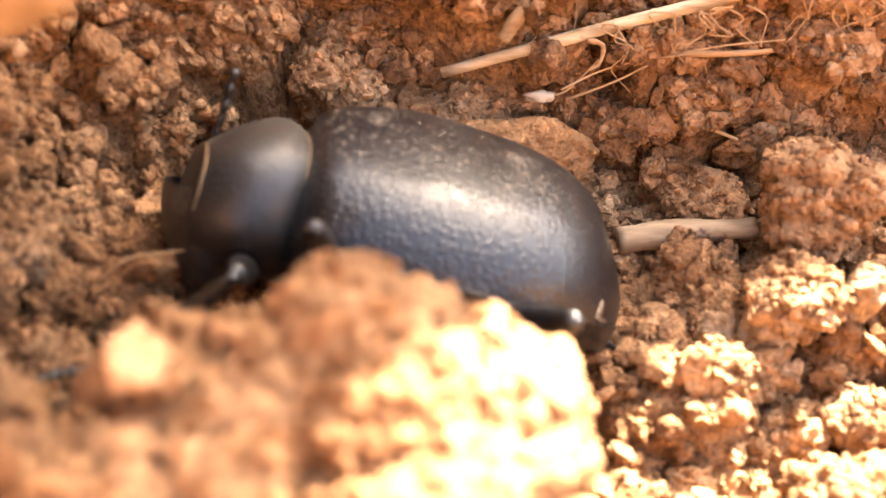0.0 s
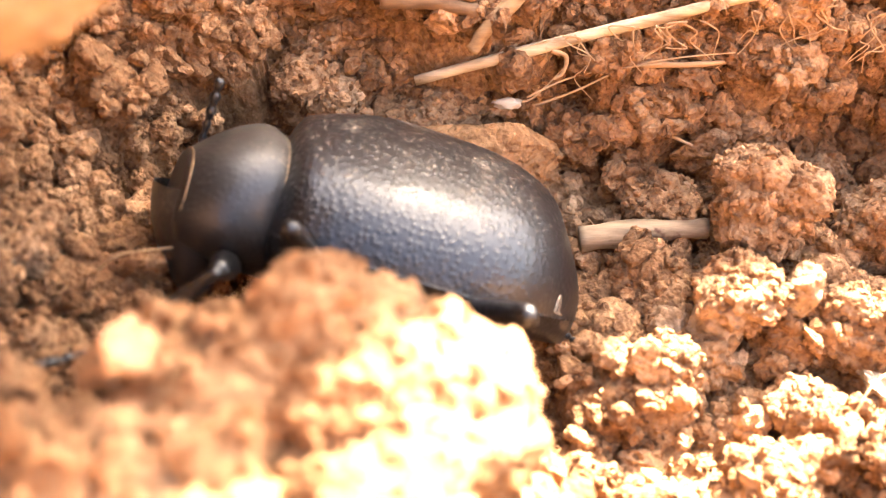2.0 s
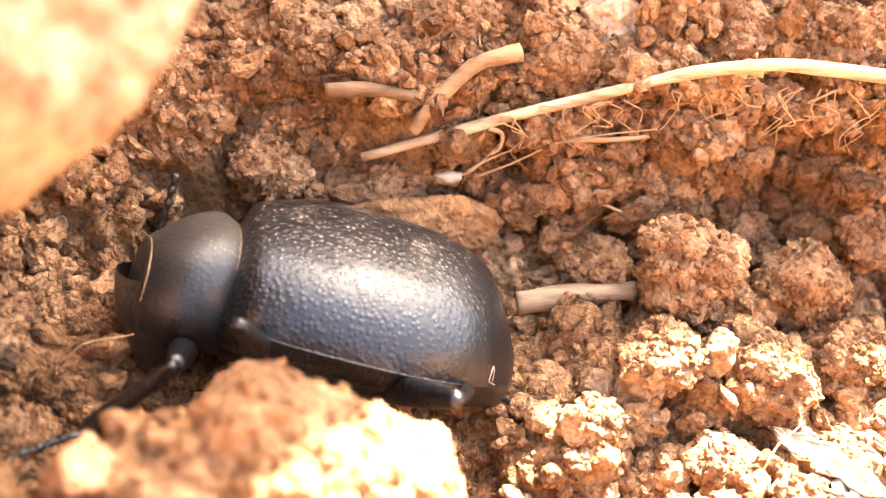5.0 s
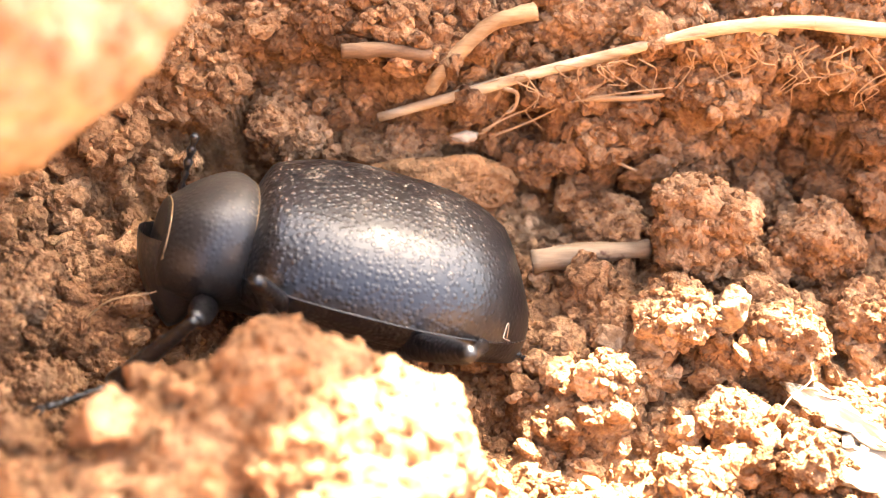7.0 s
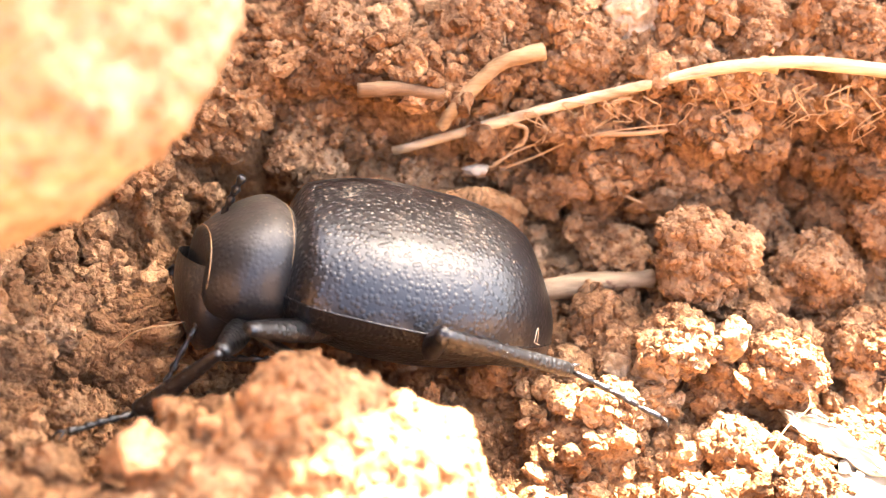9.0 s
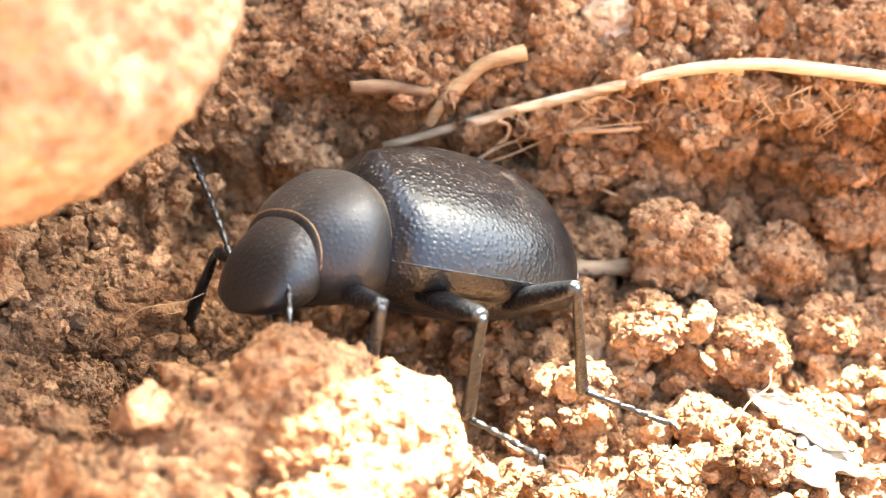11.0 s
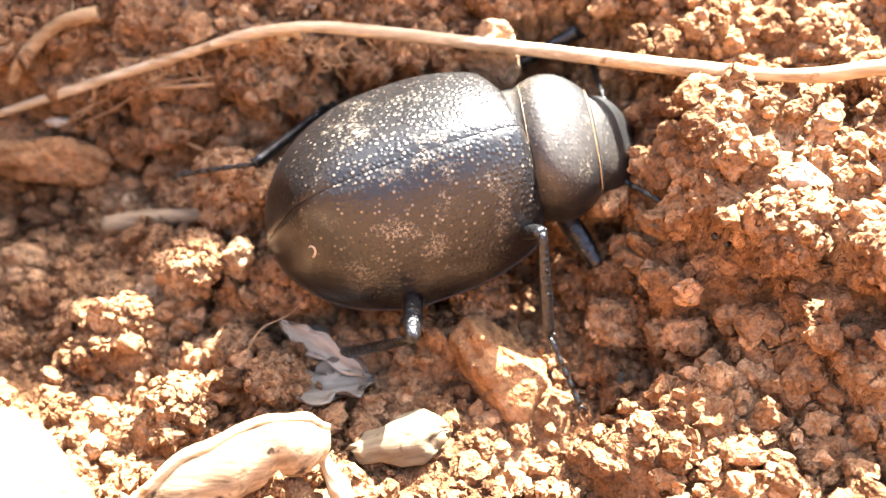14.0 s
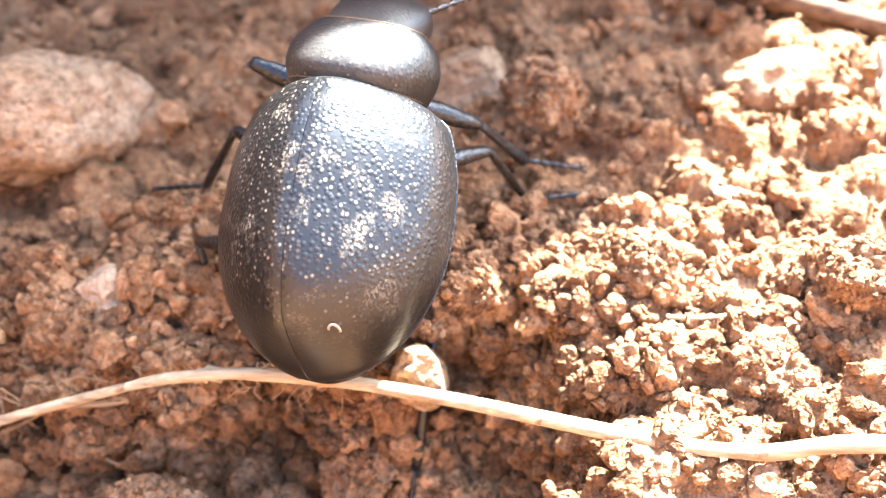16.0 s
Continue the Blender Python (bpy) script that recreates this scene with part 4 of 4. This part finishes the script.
            keys[1].append((t, along(knee, foot - knee, out)))
            keys[2].append((t, along(foot, toe, Vector((0, 0, 1)))))
        for ob, k in zip(PARTS[leg], keys):
            walk(ob, k)


# ---- stems, twigs and stones ----
STRAW_POINTS = [(-4.1, 47.1, 7.9), (8.9, 48.2, 11.6), (19.0, 47.7, 14.8), (30.8, 46.7, 14.2), (50.0, 40.6, 15.6), (61.5, 39.6, 16.8), (83.9, 32.6, 18.0)]
STRAW_STEM = rod("dry_straw", STRAW_POINTS, 0.30, 0.58, STRAW, "long dry straw lying across the bank", "dry straw", 12, 12)
def straw_part(name, points, r0, r1, label):
    line = smooth_line(points, 8)
    ob = part(name, *tube_triangles(line, np.linspace(r0, r1, len(line)), 8, 1.0, 0.3, 4), STRAW, STRAW_STEM, label)
    return ob


straw_part("node", [(18.2, 48.2, 14.0), (19.0, 48.2, 14.22), (19.9, 48.1, 14.3)], 0.52, 0.54, "swollen pale joint")
for _x0, _x1, _dy, _dz in ((-2.0, 4.5, -0.1, 0.45), (10.0, 16.0, -0.45, 0.1), (33.0, 40.0, -0.5, -0.1)):
    _line = smooth_line(STRAW_POINTS, 12)
    _line = _line[(_line[:, 0] > _x0) & (_line[:, 0] < _x1)]
    straw_part("loose_strand", _line + np.outer(np.linspace(0.4, 1.0, len(_line)), (0, _dy, _dz)), 0.08, 0.04, "")
rod("reddish_twig", [(-6, 46.6, 13.6), (-3.4, 46.9, 13.4), (-0.6, 47.3, 12.6)], 0.46, 0.42, REDTWIG, "short broken reddish twig stuck in the soil", "twig")
rod("curved_stalk", [(5.6, 49.6, 14.2), (3.0, 48.8, 13.9), (0.4, 47.2, 12.3), (-0.9, 46.4, 10.6)], 0.55, 0.4, STALK, "curved dry brown stalk", "dry straw")
rod("wood_fragment", [(5.6, 39.6, 2.6), (9.2, 39.9, 3.0), (13.0, 40.4, 2.9)], 0.75, 0.6, OLDWOOD, "weathered broken piece of twig", "twig")
stone(-32.8, 39.5, 33.0, (24, 17.5, 20), 5, (8, 20, -25), CREAM, "large pale ochre stone overhanging the hollow", 6, 6, 0.17)
stone(7.4, 7.2, 12.6, (10.5, 8.2, 7.4), 8, (0, 42, 0), STONE, "large pale ochre stone in front of the hollow", 6, 5, 0.3)
stone(34.2, 27.6, 0.8, (4.2, 2.9, 3.3), 12, (10, 32, -24), ORANGE, "angular orange stone lying in the hollow", 5, 9)
stone(0.6, 45.2, 4.2, (4.6, 1.9, 2.2), 13, (0, 8, 4), ORANGE, "pale brown stone at the foot of the bank", 5, 8)
stone(16.6, 34.4, 4.6, (1.3, 1.2, 2.0), 51, (10, 0, 20), STONE, "pale angular ochre stone among clods", 5, 10)
stone(12.4, 33.6, 2.4, (1.8, 1.3, 1.5), 52, (0, 10, 0), STONE, "rounded pale ochre stone among clods", 5, 8)
stone(10.0, 34.2, 1.8, (1.1, 1.0, 1.2), 53, (0, 0, 30), STONE, "small pale ochre stone among clods", 5, 8)
stone(34.2, 46.9, 11.7, (2.0, 1.9, 3.3), 44, (20, 0, 0), STONE, "upright ochre pebble in the bank", 5, 3)
stone(12.2, 54.6, 13.4, (2.8, 2.0, 1.9), 15, (0, 10, 30), PALE, "grey-brown stone pressed into the bank", 5, 7)
stone(2.2, 70.5, 17.2, (9.0, 7.2, 6.2), 16, (0, 8, 12), STONE, "flat ochre stone on the bank", 5, 7)
stone(12.2, 71.5, 15.2, (3.0, 2.4, 2.2), 17, (0, 0, 40), STONE, "small ochre stone on the bank", 5, 7)
stone(38.5, 74, 16.6, (3.6, 3.0, 3.0), 18, (0, 0, 10), STONE, "rounded ochre stone on the bank", 5, 5)
stone(62.3, 72.0, 16.8, (4.4, 2.8, 2.6), 19, (0, 0, 15), STONE, "rounded brown stone on the bank", 5, 4)
stone(56.9, 59.5, 15.6, (1.8, 1.3, 1.2), 20, (0, 10, -40), BLEACHED, "white chalky pebble on sunlit soil", 5, 5)
stone(13.8, 46.0, 4.2, (1.9, 1.0, 1.7), 21, (20, 0, 10), CLOD, "angular brown stone in the bank", 5, 10)
stone(-1.8, 49.8, 11.7, (1.3, 0.7, 0.6), 22, (0, 5, 5), PALE, "small flat pebble beside a twig", 5, 5)
stone(20.4, 51.8, 13.3, (0.9, 0.6, 0.5), 23, (0, 0, -10), BLEACHED, "pale chip above the dry stem", 4, 6)
stone(46.0, 30.6, 2.6, (1.3, 1.1, 1.2), 24, (0, 0, 0), STONE, "rounded ochre pebble in the hollow", 5, 4)
stone(41.3, 30.4, -0.6, (0.7, 0.6, 0.5), 25, (0, 0, 0), BLEACHED, "small white pebble in the hollow", 4, 5)
stone(52.1, 32.0, 13.4, (1.5, 1.0, 1.1), 26, (0, 0, 20), PALE, "pale crumbly pebble on the slope", 5, 8)
stone(48.8, 35.3, 13.6, (0.8, 0.8, 1.1), 27, (0, 0, 0), STONE, "small ochre pebble on the slope", 4, 6)
stone(53.9, 36.4, 14.2, (0.7, 0.9, 0.9), 28, (0, 0, 0), STONE, "small ochre pebble on the slope", 4, 6)
stone(31.8, 54.6, 14.6, (0.6, 0.5, 0.6), 29, (0, 0, 0), STONE, "small ochre pebble on the bank", 4, 6)
stone(22.9, 53.9, 13.6, (0.7, 0.6, 0.5), 30, (0, 0, 0), PALE, "small pale pebble on the bank", 4, 6)
stone(22.6, 30.0, -0.6, (1.9, 1.1, 0.8), 31, (0, 0, 10), PALE, "grey flat pebble in the hollow", 5, 7)
stone(-13, 7, 12, (9, 5.5, 6.5), 33, (0, -20, 0), STONE, "large pale stone in front of the clod", 5, 7)
stone(42.5, 53.6, 14.6, (1.8, 1.5, 1.3), 35, (0, 0, 15), PALE, "pale stone at the edge of the bank", 5, 8)
stone(29.2, 48.0, 5.0, (1.2, 1.0, 1.0), 36, (0, 0, 0), STONE, "rounded ochre pebble in the bank", 5, 5)
stone(-11.8, 44.6, 1.4, (0.9, 0.9, 1.0), 37, (0, 0, 0), STONE, "small ochre pebble in the hollow", 4, 4)
clod(43.8, 68.8, 3.0, 61, (1, 0.9, 1.1), label="crumbly sunlit clod on the bank", level=5)
clod(56.5, 45.0, 2.4, 62)
clod(63.0, 50.0, 2.6, 63)
clod(49.5, 52.5, 2.2, 64)
clod(57.0, 27.0, 2.6, 65)


def flake(name, outline, thick, curl, mat, label, category, at, turn, seed=1):
    """A thin curled piece of leaf, husk or bark with an uneven rim."""
    g = np.random.default_rng(seed)
    lx, ly = outline
    nu, nv = 22, 12
    u, v = np.meshgrid(np.linspace(-1, 1, nu), np.linspace(-1, 1, nv))
    width = np.sqrt(np.maximum(0.02, 1 - np.abs(u) ** 2.6))
    X = u * lx + 0.20 * lx * vnoise(np.stack([u.ravel() * 0 + v.ravel() * 3.6, u.ravel() * 0, v.ravel() * 0 + seed], 1), seed).reshape(u.shape)
    Y = v * ly * width * (1 + 0.38 * vnoise(np.stack([u.ravel() * 4.2 + seed, v.ravel() * 0, u.ravel() * 0], 1), seed).reshape(u.shape))
    Z = curl * (v ** 2) * width + 0.3 * curl * u ** 2 + 0.26 * vnoise(np.stack([X.ravel(), Y.ravel(), X.ravel() * 0 + seed], 1) * 1.6, seed).reshape(u.shape)
    top = np.stack([X.ravel(), Y.ravel(), Z.ravel() + thick / 2], 1)
    low = top - np.array([0, 0, thick])
    idx = np.arange(nu * nv).reshape(nv, nu)
    quad = np.stack([idx[:-1, :-1].ravel(), idx[:-1, 1:].ravel(), idx[1:, 1:].ravel(), idx[1:, :-1].ravel()], 1)
    rim = np.concatenate([idx[0], idx[1:, -1], idx[-1, -2::-1], idx[-2:0:-1, 0]])
    nxt = np.roll(rim, -1)
    n = nu * nv
    F = np.concatenate([quad, quad[:, ::-1] + n, np.stack([nxt, rim, rim + n, nxt + n], 1)])
    ob = link(name, np.concatenate([top, low]), F, mat)
    ob.matrix_world = pose(at[0] * MM, at[1] * MM, at[2] * MM, *turn)
    return tagged(ob, label, category)


flake("wood_splinter", (3.2, 0.8), 0.3, 0.25, BLEACHED, "bleached flat splinter lying on the soil", "splinter", (22.5, 29.1, 1.4), (12, 8, -34), 3)
flake("dead_leaf", (2.8, 1.6), 0.12, 0.5, SCRAP, "torn grey-brown scrap of dead leaf on soil", "dead leaf", (23.3, 26.0, 1.1), (-14, 10, 20), 9)
flake("dead_leaf", (1.9, 1.3), 0.12, 0.35, GREYLEAF, "grey torn scrap of dead leaf", "dead leaf", (23.6, 27.2, 0.6), (24, 6, 12), 5)
flake("dead_leaf", (2.0, 0.7), 0.12, 0.3, GREYLEAF, "grey narrow scrap of dead leaf", "dead leaf", (22.8, 30.6, 0.1), (14, 12, -24), 6)
def curled_leaf(axis, radius, sweep, thick, mat, label, seed):
    """A dead leaf rolled about its midrib: a torn half tube with a thick pale rib along its upper edge."""
    line = smooth_line(axis, 8)
    n, na = len(line), 18
    tan = np.gradient(line, axis=0)
    tan /= np.linalg.norm(tan, axis=1)[:, None]
    side = np.cross(tan, (0, 0, 1.0))
    side /= np.linalg.norm(side, axis=1)[:, None]
    up = np.cross(side, tan)
    u = np.linspace(0, 1, n)
    r = radius * (0.35 + 0.65 * np.sin(np.pi * np.clip(0.12 + 0.76 * u, 0, 1))) * (1 + 0.18 * vnoise(np.stack([u * 7, u * 0, u * 0 + seed], 1), seed))
    end = sweep * (0.72 + 0.32 * vnoise(np.stack([u * 9, u * 0 + 3, u * 0 + seed], 1), seed + 1))
    top, low = [], []
    for i in range(n):
        for k in np.linspace(0, 1, na):
            a = radians(100 - end[i] * k)
            q = r[i] * (1 - 0.25 * k) * (1 + 0.05 * math.sin(9 * k + i))
            d = side[i] * math.cos(a) + up[i] * math.sin(a)
            top.append(line[i] + d * q)
            low.append(line[i] + d * (q - thick))
    idx = np.arange(n * na).reshape(n, na)
    quad = np.stack([idx[:-1, :-1].ravel(), idx[:-1, 1:].ravel(), idx[1:, 1:].ravel(), idx[1:, :-1].ravel()], 1)
    rim = np.concatenate([idx[0], idx[1:, -1], idx[-1, -2::-1], idx[-2:0:-1, 0]])
    nxt, m = np.roll(rim, -1), n * na
    F = np.concatenate([quad, quad[:, ::-1] + m, np.stack([nxt, rim, rim + m, nxt + m], 1)])
    blade = link("dry_leaf", np.concatenate([top, low]), F, mat)
    rib = np.array(top).reshape(n, na, 3)[:, 1]
    part("midrib", *tube_triangles(rib, np.linspace(0.34, 0.2, n), 8, 1.0, 0.2, seed), STRAW, blade, "pale straw-coloured midrib")
    return tagged(blade, label, "dead leaf")


curled_leaf([(14.6, 15.2, 4.2), (17.8, 17.2, 5.2), (21.2, 19.0, 5.4), (24.0, 20.0, 4.4)], 2.6, 200, 0.16, HUSK, "curled dry brown leaf with a pale midrib", 7)
flake("leaf_stalk", (3.4, 0.55), 0.22, -0.4, STRAW, "narrow pale stalk of a dead leaf", "dead leaf", (25.4, 16.8, 3.0), (20, 26, -58), 8)
flake("seed_husk", (2.8, 1.5), 0.3, -0.8, SHELLY, "flattened ochre-grey seed husk", "dry husk", (28.0, 21.8, 1.9), (24, -4, 12), 10)
flake("leaf_scrap", (1.2, 0.9), 0.12, 0.2, GREYLEAF, "small grey scrap of leaf in the hollow", "dead leaf", (41.8, 27.0, 0.2), (20, 0, 40), 11)
rod("leaf_stalk", [(-2.0, 14.6, 17.0), (-0.6, 11.0, 16.4), (1.0, 7.2, 15.2)], 0.55, 0.35, STALK, "short brown stalk leaning between stones", "twig")
rod("brown_stalk", [(52, 88, 19.5), (62, 82, 19.2), (73, 76, 18.6), (84, 70, 18.2)], 1.0, 1.1, REDTWIG, "thick reddish brown stalk lying on the bank", "twig")
flake("white_flake", (2.4, 4.2), 0.4, 0.4, BLEACHED, "white flat fragment on the bank", "fragment", (71.5, 68.0, 18.0), (40, 0, 10), 12)
rod("straw_bit", [(50.4, 48.4, 15.6), (52.2, 48.0, 15.8), (54.4, 48.3, 15.7)], 0.16, 0.12, STRAW, "thin bit of straw on the sunlit soil", "dry straw")


def rootlet(points, r=0.11, label="fine dry rootlet hanging from the bank"):
    rod("rootlet", points, r, r * 0.5, ROOTLET, label, "rootlet", 8, 6, 1.0, 0.2, 2, "rootlets in the bank")


rootlet([(0.6, 46.2, 7.2), (2.5, 46.8, 6.8), (3.6, 47.4, 7.4), (4.6, 47.9, 8.4)], 0.08)
rootlet([(3.1, 46.8, 6.5), (5.5, 47.2, 7.4), (8.0, 47.2, 9.0), (10.7, 46.6, 10.3), (14.0, 46.6, 10.8)], 0.08)
rootlet([(2.5, 46.4, 7.4), (4.6, 47.3, 8.0), (6.8, 47.3, 8.8), (10.0, 46.6, 9.9)], 0.07)
rootlet([(3.8, 47.6, 9.9), (4.6, 47.3, 9.7), (4.5, 47.0, 8.8), (4.0, 46.9, 8.4)], 0.17, "pale curled bit of root")
rootlet([(3.1, 52.0, 14.6), (3.2, 51.0, 13.4), (3.1, 49.8, 12.4)], 0.09)
rootlet([(10.4, 45.6, 5.8), (11.4, 45.2, 5.6), (12.4, 44.8, 5.4)], 0.16)
rootlet([(9.0, 47.2, 9.4), (12.0, 47.0, 9.6), (15.0, 47.4, 9.8), (18.0, 47.6, 10.4)], 0.20, "thicker brown root running along the bank")
_g = np.random.default_rng(21)
for _k in range(34):
    _x = _g.uniform(4, 30)
    _p = [np.array([_x, 47.6 - 0.08 * max(0, _x - 20), 10.2 + 3.2 * min(1, _x / 19)])]
    for _i in range(4):
        _p.append(_p[-1] + np.array([_g.uniform(-1.3, 1.3), _g.uniform(-0.5, 0.2), _g.uniform(-1.4, 0.1)]))
    rootlet(_p, 0.055, "hair-thin rootlet tangled under the dry stem")
for _x, _y, _a in ((-19, 31, 0.4), (-15, 36, 1.2), (-9, 40, 2.0), (-12, 33, 0.1), (18, 27.5, 0.9), (27, 44, 1.4), (36, 47, 1.8), (57, 52, 0.3)):
    _z = soil(_x, _y) + 0.9
    _c, _s = math.cos(_a), math.sin(_a)
    rootlet([(_x, _y, _z), (_x + 1.6 * _c, _y + 1.6 * _s, _z + 0.9), (_x + 3.4 * _c + 0.5, _y + 3.4 * _s, _z + 0.7), (_x + 5.0 * _c, _y + 5.0 * _s + 0.6, _z)], 0.06, "hair-thin dry fibre lying on crumbs")
v_, f_ = lump(3, 91, 0.5, 0.0, 4)
tagged(link("white_fluff", v_ * (1.0, 0.5, 0.35) + np.array([1.3, 46.3, 7.0]), f_, BLEACHED), "tuft of white fluff caught on rootlets", "fluff")


motions()
